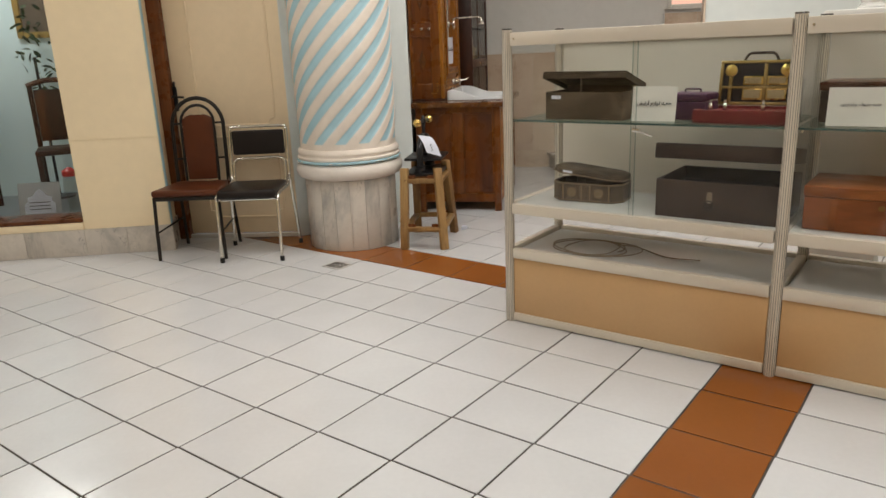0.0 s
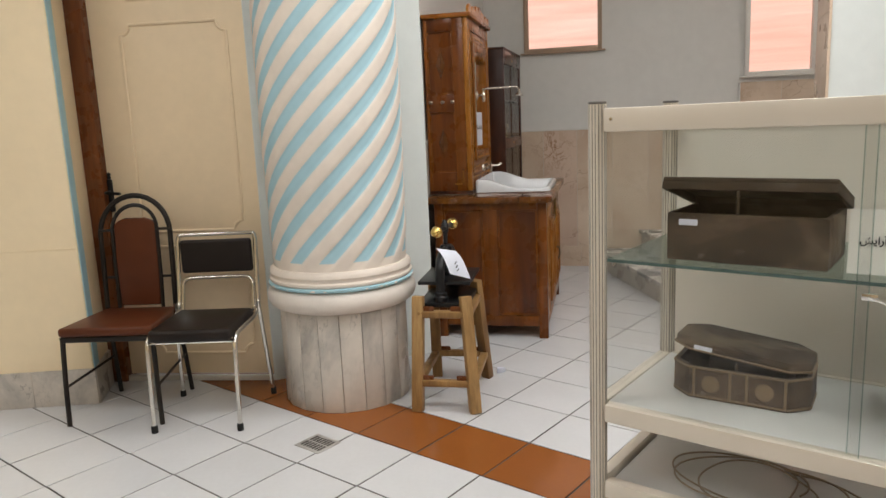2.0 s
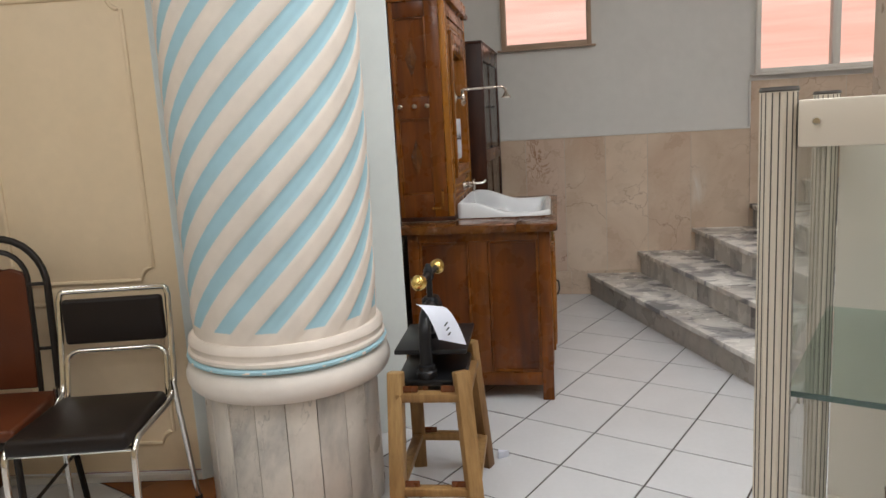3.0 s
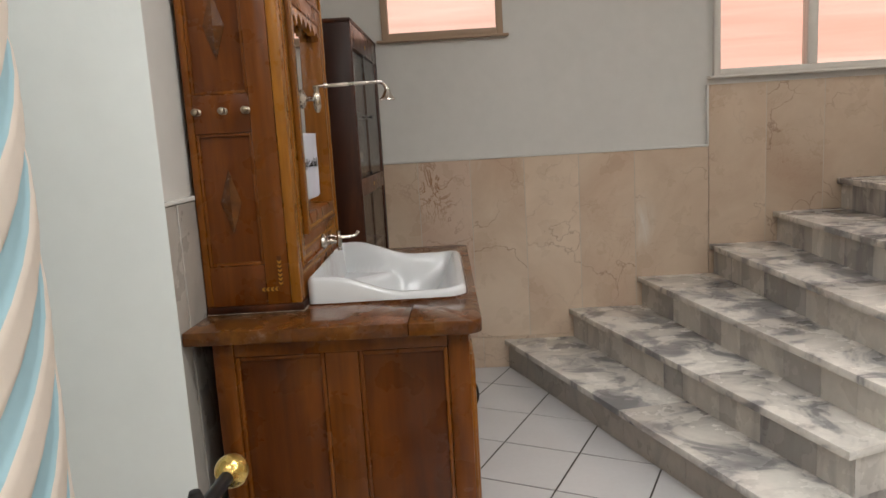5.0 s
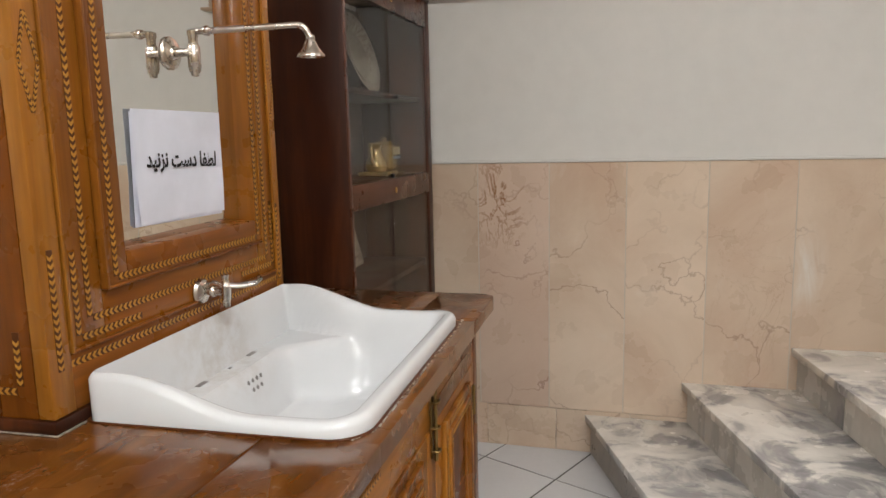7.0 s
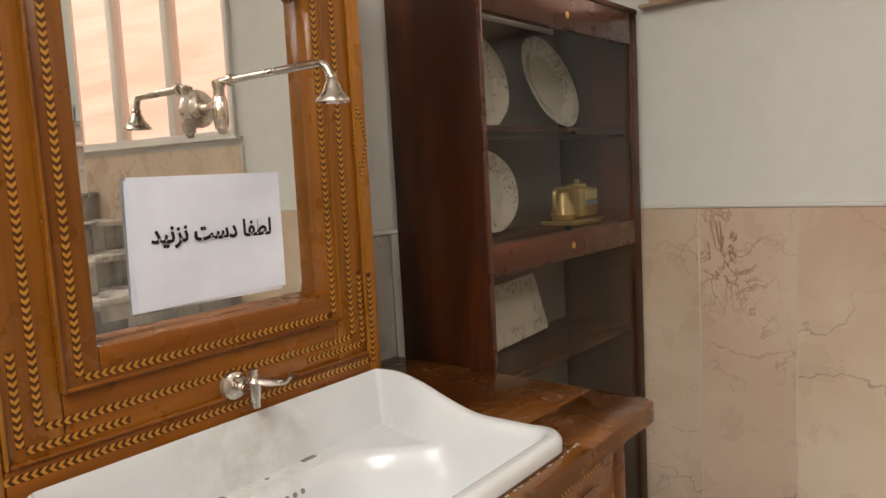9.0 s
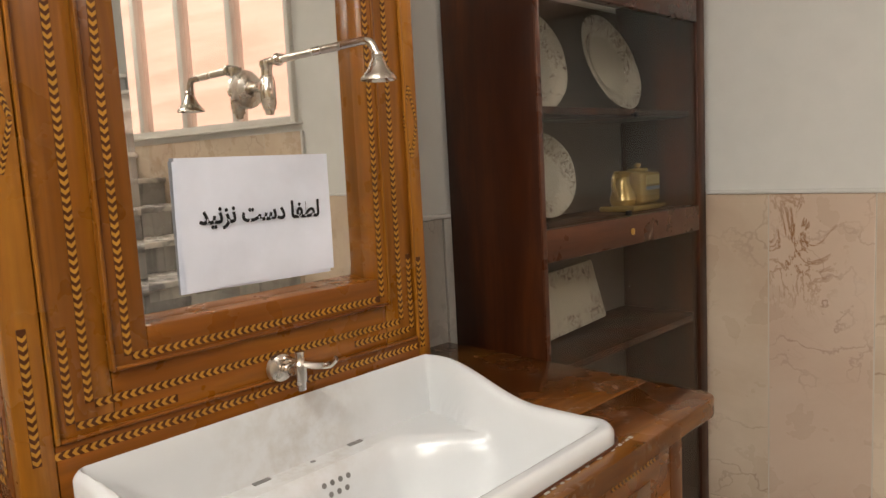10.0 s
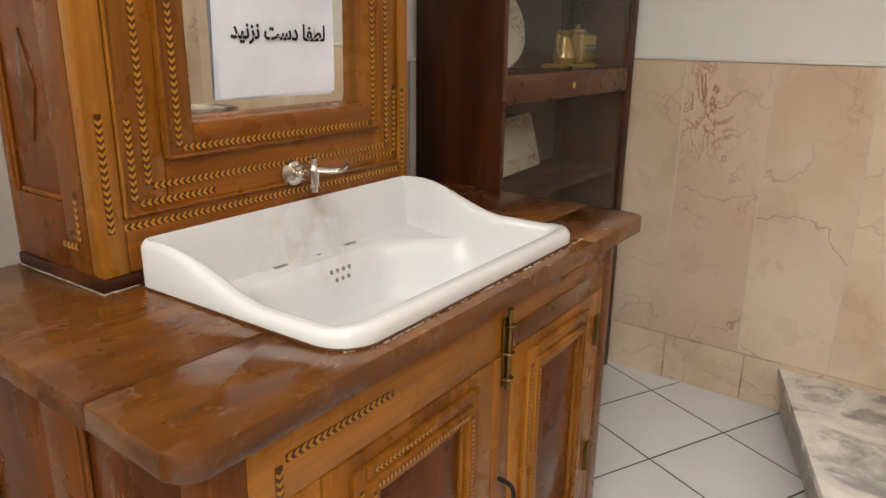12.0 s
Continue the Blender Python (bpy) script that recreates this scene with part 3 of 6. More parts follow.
# ---- washstand ----
X0, X1, Y0, Y1, H0 = -1.335, -0.657, 5.97, 7.118, 0.834
ASLANT = 1.9
washstand = thing("washstand", pose(X1, Y0, 0, 0, 0, ASLANT) @ pose(-X1, -Y0, 0), "varnished walnut washstand cabinet with panelled sides and inlaid doors", "cabinet")
part("body", box(X0 + 0.01, X1 - 0.022, Y0 + 0.022, Y1 - 0.01, 0.085, 0.69), M_WOOD, washstand)
for x, y in ((X1 - 0.055, Y0), (X0, Y0), (X1 - 0.055, Y1 - 0.05), (X0, Y1 - 0.05)):
    part("corner_post", box(x, x + 0.055, y, y + 0.05, 0, H0, 0.003), M_STILE, washstand)
# panelled side that faces the hall
part("top_rail", box(X0 + 0.056, X1 - 0.056, Y0 + 0.002, Y0 + 0.02, 0.79, H0, 0.002), M_STILE, washstand)
part("bottom_rail", box(X0 + 0.056, X1 - 0.056, Y0 + 0.002, Y0 + 0.02, 0.075, 0.14, 0.002), M_STILE, washstand)
part("middle_stile", box(-1.04, -0.952, Y0 + 0.003, Y0 + 0.02, 0.141, 0.789, 0.002), M_STILE, washstand)
for a, b in ((X0 + 0.056, -1.041), (-0.951, X1 - 0.056)):
    part("side_panel", box(a, b, Y0 + 0.013, Y0 + 0.0215, 0.141, 0.789, 0.001), M_PANEL, washstand)
    for p in (box(a, a + 0.012, Y0 + 0.006, Y0 + 0.0128, 0.142, 0.788, 0.003), box(b - 0.012, b, Y0 + 0.006, Y0 + 0.0128, 0.142, 0.788, 0.003), box(a + 0.012, b - 0.012, Y0 + 0.006, Y0 + 0.0128, 0.776, 0.788, 0.003), box(a + 0.012, b - 0.012, Y0 + 0.006, Y0 + 0.0128, 0.142, 0.154, 0.003)):
        part("panel_bead", p, M_STILE, washstand)
# front
part("front_rail", box(X1 - 0.02, X1 - 0.001, Y0 + 0.051, Y1 - 0.051, 0.716, H0, 0.002), M_WOOD_X, washstand)
part("plinth_rail", box(X1 - 0.02, X1 - 0.001, Y0 + 0.051, Y1 - 0.051, 0.075, 0.12, 0.002), M_WOOD_X, washstand)
part("front_stile", box(X1 - 0.02, X1 - 0.001, Y0 + 0.051, 6.138, 0.121, 0.7155, 0.002), M_WOOD, washstand)
part("front_stile", box(X1 - 0.02, X1 + 0.002, 6.576, 6.639, 0.121, 0.7155, 0.003), M_WOOD, washstand)
inlay(washstand, pose(X1, 6.08, 0.775, -90, 0, 0), 0.21)
inlay(washstand, pose(X1, 6.85, 0.797, -90, 0, 0), 0.17)
part("front_stile", box(X1 - 0.02, X1 - 0.001, 7.0365, Y1 - 0.0505, 0.121, 0.7155, 0.002), M_WOOD, washstand)
part("dark_fillet", box(X1 - 0.0008, X1 + 0.0012, 6.642, 6.985, 0.7165, 0.762, 0.0005), M_TOP, washstand)
inlay(washstand, pose(X1, 6.068, 0.30, 0, 0, 0), 0.47)
for a, b in ((6.139, 6.5755), (6.6395, 7.036)):
    door = part("door", box(X1 - 0.018, X1 + 0.002, a + 0.001, b - 0.001, 0.122, 0.715, 0.003), M_WOOD, washstand)
    i0, i1, z0, z1 = a + 0.050, b - 0.062, 0.18, 0.694
    ring = bmesh.new()
    for k, (w, t) in enumerate(((0.024, 0.012), (0.02, 0.018), (0.012, 0.010))):
        o = (0.0, 0.0242, 0.0444)[k]
        box(X1 + 0.002, X1 + 0.002 + t, i0 + o, i0 + o + w, z0 + o, z1 - o, 0.003, ring)
        box(X1 + 0.002, X1 + 0.002 + t, i1 - o - w, i1 - o, z0 + o, z1 - o, 0.003, ring)
        box(X1 + 0.002, X1 + 0.002 + t, i0 + o + w + 0.0003, i1 - o - w - 0.0003, z1 - o - w, z1 - o, 0.003, ring)
        box(X1 + 0.002, X1 + 0.002 + t, i0 + o + w + 0.0003, i1 - o - w - 0.0003, z0 + o, z0 + o + w, 0.003, ring)
    part("moulding", ring, M_WOOD, door)
    part("panel", box(X1 + 0.002, X1 + 0.006, i0 + 0.058, i1 - 0.058, z0 + 0.058, z1 - 0.058, 0.002), M_PANEL, door)
    for y, z, ln, rot in ((i0 + 0.034, z0 + 0.04, z1 - z0 - 0.08, 0), (i1 - 0.034, z0 + 0.04, z1 - z0 - 0.08, 0), (i0 + 0.04, z1 - 0.034, i1 - i0 - 0.08, -90)):
        inlay(door, pose(X1 + 0.0205, y, z, rot, 0, 0), ln, 0.007, 0.009, True)
    for y, z, ln, rot in ((i0 + 0.012, z0 + 0.25, z1 - z0 - 0.28, 0), (i0 + 0.04, z1 - 0.012, 0.14, -90)):
        inlay(door, pose(X1 + 0.0142, y, z, rot, 0, 0), ln, 0.009, 0.010)
for z in (0.28, 0.62):
    hinge = part("hinge", box(X1 + 0.002, X1 + 0.005, 7.024, 7.050, z - 0.037, z + 0.037, 0.001), M_OLD_BRASS, washstand, "tarnished brass hinge")
    part("pin", lathe([(0.004, -0.040), (0.004, 0.040)], 8, turn=pose(X1 + 0.007, 7.037, z)), M_OLD_BRASS, hinge)
bolt = part("bolt", box(X1 + 0.002, X1 + 0.006, 6.600, 6.622, 0.655, 0.790, 0.001), M_OLD_BRASS, washstand, "old brass barrel bolt")
part("rod", lathe([(0.0045, 0.648), (0.0045, 0.808)], 10, turn=pose(X1 + 0.011, 6.611, 0)), M_OLD_BRASS, bolt)
for z in (0.67, 0.72, 0.775):
    part("staple", tube(rounded([(X1 + 0.005, 6.602, z), (X1 + 0.019, 6.602, z), (X1 + 0.019, 6.620, z), (X1 + 0.005, 6.620, z)], 0.008, 3), 0.003, 6), M_OLD_BRASS, bolt)
part("pull_ring", tube(rounded([(X1 + 0.002, 6.606, 0.455), (X1 + 0.035, 6.606, 0.452), (X1 + 0.04, 6.606, 0.40), (X1 + 0.026, 6.606, 0.37)], 0.02, 5), 0.0045, 8), M_IRON, washstand, "dark iron pull")

# ---- worktop ----
worktop = thing("worktop", pose(0, 0, 0), "dark varnished wooden worktop with a worn edge round the basin", "worktop")
WT0, WT1, WY0, WY1 = 0.8345, 0.871, 5.915, 7.20
HX0, HX1 = -1.118, -0.70
TURNED = 0.0384  # the opening follows the basin, which sits a little askew


def rounded_corner(x, y, sx, sy, r, n=5):
    return [(x + sx * r * (1 - math.cos(a)), y + sy * r * (1 - math.sin(a))) for a in [math.pi / 2 * i / n for i in range(n + 1)]]


def near_y(x):
    return 6.181 + TURNED * (x - HX0)


def far_y(x):
    return 6.880 + TURNED * (x - HX0)


def back_x(y):
    return HX0 - TURNED * (y - 6.181)


BACK_X = LEFT_X + 0.002
back = bmesh.new()
prism([(BACK_X, WY0), (-0.8105, WY0), (-0.8105, near_y(-0.8105)), (HX0, near_y(HX0)), (BACK_X, near_y(HX0))], WT0, WT1, 0.003, back)
prism([(BACK_X, far_y(HX0)), (back_x(6.88), far_y(HX0)), (-0.8105, far_y(-0.8105)), (-0.8105, WY1), (BACK_X, WY1)], WT0, WT1, 0.003, back)
prism([(BACK_X, 6.177), (HX0, 6.177), (back_x(6.884), 6.884), (BACK_X, 6.884)], WT0, WT1 - 0.0004, 0, back)
part("back_board", back, M_TOP, worktop)
front = bmesh.new()
r = 0.035
FX0, FX1 = -0.620, -0.656  # the front edge runs aslant


def front_x(y):
    return FX0 + (FX1 - FX0) * (y - WY0) / (WY1 - WY0)


cl = [(FX0 - r + r * math.sin(a), WY0 + r - r * math.cos(a)) for a in [math.pi / 2 * i / 5 for i in range(6)]]
prism([(-0.8095, WY0)] + cl + [(front_x(near_y(HX1)), near_y(HX1)), (-0.8095, near_y(-0.8095))], WT0, WT1, 0.004, front)
cr = [(FX1 - r + r * math.cos(a), WY1 - r + r * math.sin(a)) for a in [math.pi / 2 * i / 5 for i in range(6)]]
prism([(-0.8095, far_y(-0.8095)), (front_x(far_y(HX1)), far_y(HX1))] + cr + [(-0.8095, WY1)], WT0, WT1, 0.004, front)
y0, y1 = near_y(HX1) - 0.004, far_y(HX1) + 0.004
prism([(HX1, y0), (front_x(y0) - 0.001, y0), (front_x(y1) - 0.001, y1), (HX1, y1)], WT0, WT1 - 0.0004, 0, front)
part("front_board", front, M_TOP, worktop)
M_WORN = soft("worn_white_edge", (0.44, 0.40, 0.34), 0.8, 120, 0.5)
flakes = bmesh.new()
for i in range(90):
    y = random.uniform(6.17, 6.90) if i % 3 else random.uniform(6.19, 6.36)
    edge = -0.652 - 0.038 * (y - 6.17) - 1.6 * max(0.0, 6.245 - y) ** 1.4
    s = random.uniform(0.0015, 0.005)
    box(edge + random.uniform(-0.004, 0.003), edge + s, y, y + s * random.uniform(1, 2.4), WT1 - 0.0005, WT1 + 0.001, 0.0003, flakes, seg=1)
tagged(part("loose_filler", flakes, M_WORN, worktop, "crumbs of white filler"), kind="stuff")

# ---- basin ----
M_HOLE = soft("dark_hole", (0.20, 0.19, 0.18), 0.5, 50, 0.1)
basin = thing("basin", pose(-1.122, 6.171, 0.872, 0, 0, 2.2) @ pose(1.128, -6.165, 0), "white porcelain drop-in basin with a high curved back", "basin")
BX0, BX1, BY0, BY1 = -1.128, -0.662, 6.165, 6.883


def smooth_step(a, b, x):
    s = min(1.0, max(0.0, (x - a) / (b - a)))
    return s * s * (3 - 2 * s)


def rim_height(s):
    return 0.080 - 0.058 * smooth_step(0.12, 0.62, s) + 0.006 * smooth_step(0.8, 1.0, s)


def basin_height(s, edge, x, y):
    """s runs from the back to the front, edge is the way in from the outline."""
    rim = rim_height(s)
    side = min(y - BY0, BY1 - y)
    k = smooth_step(0.05, 0.40, s)
    inner = smooth_step(0.010 + 0.014 * k, 0.026 + 0.036 * k, edge)
    a = 0.03 + 0.12 * (1 - smooth_step(0.14, 0.55, s))
    deep = smooth_step(0.15, 0.27, s) * smooth_step(a, a + 0.085, side) * (1 - smooth_step(0.62, 0.955, s))
    bowl = -0.036 - 0.135 * deep * (1 - 0.12 * (1 - smooth_step(0.27, 0.42, s)))
    z = rim + (bowl - rim) * inner
    lip = 1 - min(1.0, edge / 0.012)
    return z - 0.012 * lip * lip


bb = bmesh.new()
NX, NY, RC, RC_BACK = 56, 76, 0.065, 0.024
cx, cy, hx, hy = (BX0 + BX1) / 2, (BY0 + BY1) / 2, (BX1 - BX0) / 2, (BY1 - BY0) / 2


def spread(i, n):
    """Even in the middle, closer near both ends."""
    s = i / n
    return s - 0.11 * math.sin(2 * math.pi * s) / 1.0 * 0.9


grid = []
for i in range(NX + 1):
    row = []
    for j in range(NY + 1):
        x, y = (spread(i, NX) * 2 - 1) * hx, (spread(j, NY) * 2 - 1) * hy
        rc = RC if x > 0 else RC_BACK
        a, b = abs(x) - (hx - rc), abs(y) - (hy - rc)
        edge = min(hx - abs(x), hy - abs(y))
        if a > 0 and b > 0:
            k, ln = max(a, b), math.hypot(a, b)
            a, b = a * k / ln, b * k / ln
            x, y = math.copysign(hx - rc + a, x), math.copysign(hy - rc + b, y)
            edge = rc - k
        row.append(bb.verts.new((cx + x, cy + y, basin_height((x + hx) / (2 * hx), edge, cx + x, cy + y))))
    grid.append(row)
for a, b in zip(grid, grid[1:]):
    for j in range(NY):
        bb.faces.new((a[j], a[j + 1], b[j + 1], b[j]))
ring = [grid[0][j] for j in range(NY)] + [grid[i][NY] for i in range(NX)] + [grid[NX][j] for j in range(NY, 0, -1)] + [grid[i][0] for i in range(NX, 0, -1)]
low = [bb.verts.new((v.co.x, v.co.y, -0.0005)) for v in ring]
for i in range(len(ring)):
    j = (i + 1) % len(ring)
    bb.faces.new((ring[i], ring[j], low[j], low[i]))
bs = Mat("stained_basin", (0.66, 0.672, 0.68), 0.18, spec=0.5, coat=0.1)
geo = bs.n("ShaderNodeTexCoord")
shift = bs.n("ShaderNodeMapping")
shift.vector_type = "TEXTURE"
shift.inputs["Location"].default_value, shift.inputs["Scale"].default_value = (-1.09, 6.53, 0), (0.075, 0.21, 1000)
span = bs.n("ShaderNodeVectorMath", operation="LENGTH")
bs.link(geo.outputs["Object"], shift.inputs["Vector"])
bs.link(shift.outputs["Vector"], span.inputs[0])
near = bs.ramp(span.outputs["Value"], [(0.15, 1.0), (0.95, 0.0)])
dirt = bs.ramp(bs.noise(26.0, 7, 0.65), [(0.40, 0.05), (0.62, 0.55)])
bs.paint(bs.mix(bs.mix(1.0, near, dirt, "MULTIPLY"), (0.66, 0.672, 0.68), (0.46, 0.41, 0.35))).mottled(5.0, 0.07)
seal = [(cx + (v.co.x - cx) * 1.012, cy + (v.co.y - cy) * 1.008) for v in ring]
part("bowl", bb, bs.m, basin)
part("dirty_joint", tube([(x, y, 0.0) for x, y in seal], 0.0026, 6, closed=True), M_EBONY, basin, "dark dirty joint round the basin")


def bowl_wall(y, z):
    """Where the bowl's back wall has that height."""
    lo, hi = -1.062, -0.99
    for _ in range(40):
        mid = (lo + hi) / 2
        lo, hi = (mid, hi) if basin_height((mid - BX0) / (BX1 - BX0), mid - BX0, mid, y) > z else (lo, mid)
    return lo


for n, z0, y0 in ((4, -0.060, 6.531), (3, -0.077, 6.540)):
    for i in range(n):
        y = y0 + 0.0175 * i
        x = bowl_wall(y, z0)
        tilt = math.degrees(math.atan2(0.008, bowl_wall(y, z0 - 0.004) - bowl_wall(y, z0 + 0.004)))
        part("overflow_hole", lathe([(0.0, 0.0), (0.0044, 0.0), (0.005, 0.0008), (0.0, 0.0012)], 12, turn=pose(x, y, z0, 0, tilt, 0)), M_HOLE, basin)
for y in (6.447, 6.649):
    part("strainer_slot", box(-1.104, -1.092, y - 0.016, y + 0.016, -0.0362, -0.0347, 0.0004), M_HOLE, basin, "grey soap-rest slot")
part("strainer_slot", box(-1.096, -1.090, 6.545, 6.553, -0.0362, -0.0347, 0.0004), M_HOLE, basin, "grey soap-rest slot")
part("plug_hole", lathe([(0.0, 0.0), (0.012, 0.0), (0.014, 0.003), (0.030, 0.004), (0.034, 0.0015), (0.035, 0.0)], 24, turn=pose(-0.93, 6.524, basin_height(0.425, 0.198, -0.93, 6.524) + 0.0005)), M_CHROME, basin)


# ---- mirror cabinet on the worktop ----
MC = pose(-1.125, 6.115, 0.8715, 0, 0, 1.87)
mirror_cabinet = thing("mirror_cabinet", MC, "inlaid walnut cabinet with an old mirror on the worktop", "cabinet")
CW, CD, CH = 0.787, 0.272, 1.06
part("carcass", box(-CD + 0.012, -0.040, 0.016, CW - 0.016, 0.0, CH - 0.002), M_WOOD, mirror_cabinet)
part("foot_moulding", box(-CD, 0.004, -0.004, CW + 0.004, 0.0, 0.022, 0.004), M_DARK, mirror_cabinet)
M_FILLER = Mat("grubby_filler", (0.36, 0.30, 0.24), 0.85).mottled(70.0, 0.75).m
part("filler_line", box(-CD, 0.0095, -0.0085, -0.0042, 0.0, 0.002, 0.0006, seg=1), M_FILLER, mirror_cabinet, "crumbling pale filler line")
part("filler_line", box(0.0042, 0.0095, -0.004, 0.055, 0.0, 0.002, 0.0006, seg=1), M_FILLER, mirror_cabinet, "crumbling pale filler line")
for side, (ya, yb) in (("near", (0.0, 0.0155)), ("far", (CW - 0.0155, CW))):
    part("side_stile", box(-CD, -0.252, ya, yb, 0.0225, CH, 0.002), M_STILE, mirror_cabinet)
    part("side_stile", box(-0.097, -0.0305, ya, yb, 0.0225, CH, 0.002), M_STILE, mirror_cabinet)
    for za, zb in ((0.0225, 0.137), (0.508, 0.612), (0.985, CH)):
        part("side_rail", box(-0.2515, -0.0975, ya, yb, za, zb, 0.002), M_PANEL, mirror_cabinet)
yp = 0.0155
for za, zb in ((0.1375, 0.5075), (0.6125, 0.9845)):
    part("side_panel", box(-0.2515, -0.0975, 0.009, 0.0158, za, zb), M_PANEL, mirror_cabinet)
    for q in (box(-0.2515, -0.243, 0.003, 0.0088, za, zb, 0.002), box(-0.106, -0.0975, 0.003, 0.0088, za, zb, 0.002), box(-0.2428, -0.1062, 0.003, 0.0088, za, za + 0.009, 0.002), box(-0.2428, -0.1062, 0.003, 0.0088, zb - 0.009, zb, 0.002)):
        part("panel_bead", q, M_STILE, mirror_cabinet)
    zc = (za + zb) / 2 - 0.005
    dm = bmesh.new()
    c = [(-0.174, zc + 0.09), (-0.145, zc), (-0.174, zc - 0.09), (-0.203, zc)]
    lowv = [dm.verts.new((x, 0.0088, z)) for x, z in c]
    midv = [dm.verts.new((x, 0.006, z)) for x, z in c]
    tip = dm.verts.new((-0.174, 0.001, zc))
    for i in range(4):
        dm.faces.new((lowv[i], lowv[(i + 1) % 4], midv[(i + 1) % 4], midv[i]))
        dm.faces.new((midv[i], midv[(i + 1) % 4], tip))
    part("diamond", dm, M_TOP, mirror_cabinet, smooth=False)
for x in (-0.238, -0.166, -0.104):
    knob = part("knob", lathe([(0.010, 0.0), (0.010, 0.003), (0.0045, 0.006), (0.0045, 0.018), (0.009, 0.022), (0.0105, 0.027), (0.009, 0.033), (0.004, 0.036), (0.0, 0.0365)], 16, turn=pose(x, 0.0, 0.567, 90, 0, 0)), M_OLD_NICKEL, mirror_cabinet, "tarnished nickel coat knob")
# front: nested frames round the mirror
def frame_ring(name, y0, y1, z0, z1, w, x0, x1, bevel=0.003, far=None):
    """Four bars round an opening; far: the width of the bar at the far end."""
    far = far or w
    part(name, box(x0, x1, y0, y0 + w, z0, z1, bevel), M_WOOD, mirror_cabinet)
    part(name, box(x0, x1, y1 - far, y1, z0, z1, bevel), M_WOOD, mirror_cabinet)
    part(name, box(x0, x1, y0 + w + 0.0004, y1 - far - 0.0004, z0, z0 + w, bevel), M_WOOD_X, mirror_cabinet)
    part(name, box(x0, x1, y0 + w + 0.0004, y1 - far - 0.0004, z1 - w, z1, bevel), M_WOOD_X, mirror_cabinet)


MZ0, MZ1, MY0, MY1 = 0.257, 0.872, 0.185, 0.645
part("front_stile", box(-0.0295, 0.0, 0.0, 0.047, 0.0225, CH, 0.003), M_WOOD, mirror_cabinet)
part("front_stile", box(-0.0295, 0.0, 0.7555, CW, 0.0225, CH, 0.003), M_WOOD, mirror_cabinet)
part("bottom_board", box(-0.0295, -0.002, 0.0475, 0.755, 0.0225, 0.114, 0.003), M_WOOD_X, mirror_cabinet)
part("head_board", box(-0.0295, -0.002, 0.0475, 0.755, 0.995, CH, 0.003), M_WOOD_X, mirror_cabinet)
frame_ring("outer_frame", 0.0495, 0.7535, 0.116, 0.993, 0.083, -0.0295, -0.004)
frame_ring("bead", 0.0480, 0.7550, 0.1145, 0.9945, 0.006, -0.004, 0.004, 0.002)
frame_ring("inner_frame", 0.1330, 0.6700, 0.2035, 0.926, 0.0525, -0.0390, 0.008, far=0.0265)
frame_ring("bead", 0.1295, 0.6735, 0.2000, 0.9295, 0.006, -0.004, 0.0115, 0.002)
scallop = [(MY0, MZ1 + 0.002), (MY0, MZ1 - 0.05)]
for i in range(6):
    for k in range(1, 7):
        s = k / 6
        scallop.append((MY0 + (MY1 - MY0) * (i + s) / 6, MZ1 - 0.05 + 0.028 * math.sin(math.pi * s) + (0.012 if 1 <= i <= 4 else 0)))
scallop.append((MY1, MZ1 + 0.002))
sc = bmesh.new()
fa = [sc.verts.new((0.004, y, z)) for y, z in scallop]
fb = [sc.verts.new((-0.020, y, z)) for y, z in scallop]
sc.faces.new(fa)
sc.faces.new(fb[::-1])
for i in range(len(scallop)):
    j = (i + 1) % len(scallop)
    sc.faces.new((fa[i], fa[j], fb[j], fb[i]))
part("scalloped_fringe", sc, M_WOOD, mirror_cabinet, smooth=False)
glass = bmesh.new()
bv, bd = 0.026, 0.0016
o = [glass.verts.new((-0.028 - bd, y, z)) for y, z in ((MY0 - 0.003, MZ0 - 0.003), (MY1 + 0.003, MZ0 - 0.003), (MY1 + 0.003, MZ1), (MY0 - 0.003, MZ1))]
i4 = [glass.verts.new((-0.028, y, z)) for y, z in ((MY0 + bv, MZ0 + bv), (MY1 - bv, MZ0 + bv), (MY1 - bv, MZ1 - bv), (MY0 + bv, MZ1 - bv))]
bk = [glass.verts.new((-0.034, v.co.y, v.co.z)) for v in o]
glass.faces.new(i4)
glass.faces.new(bk[::-1])
for i in range(4):
    j = (i + 1) % 4
    glass.faces.new((o[i], o[j], i4[j], i4[i]))
    glass.faces.new((bk[i], bk[j], o[j], o[i]))
mirror_pivot = Matrix.Translation((-0.028, (MY0 + MY1) / 2, (MZ0 + MZ1) / 2))
part("mirror", glass, M_OLD_MIRROR, mirror_cabinet, "old bevelled mirror glass", smooth=False, m=mirror_pivot @ pose(0, 0, 0, 0, 0.35, 0.5) @ mirror_pivot.inverted())
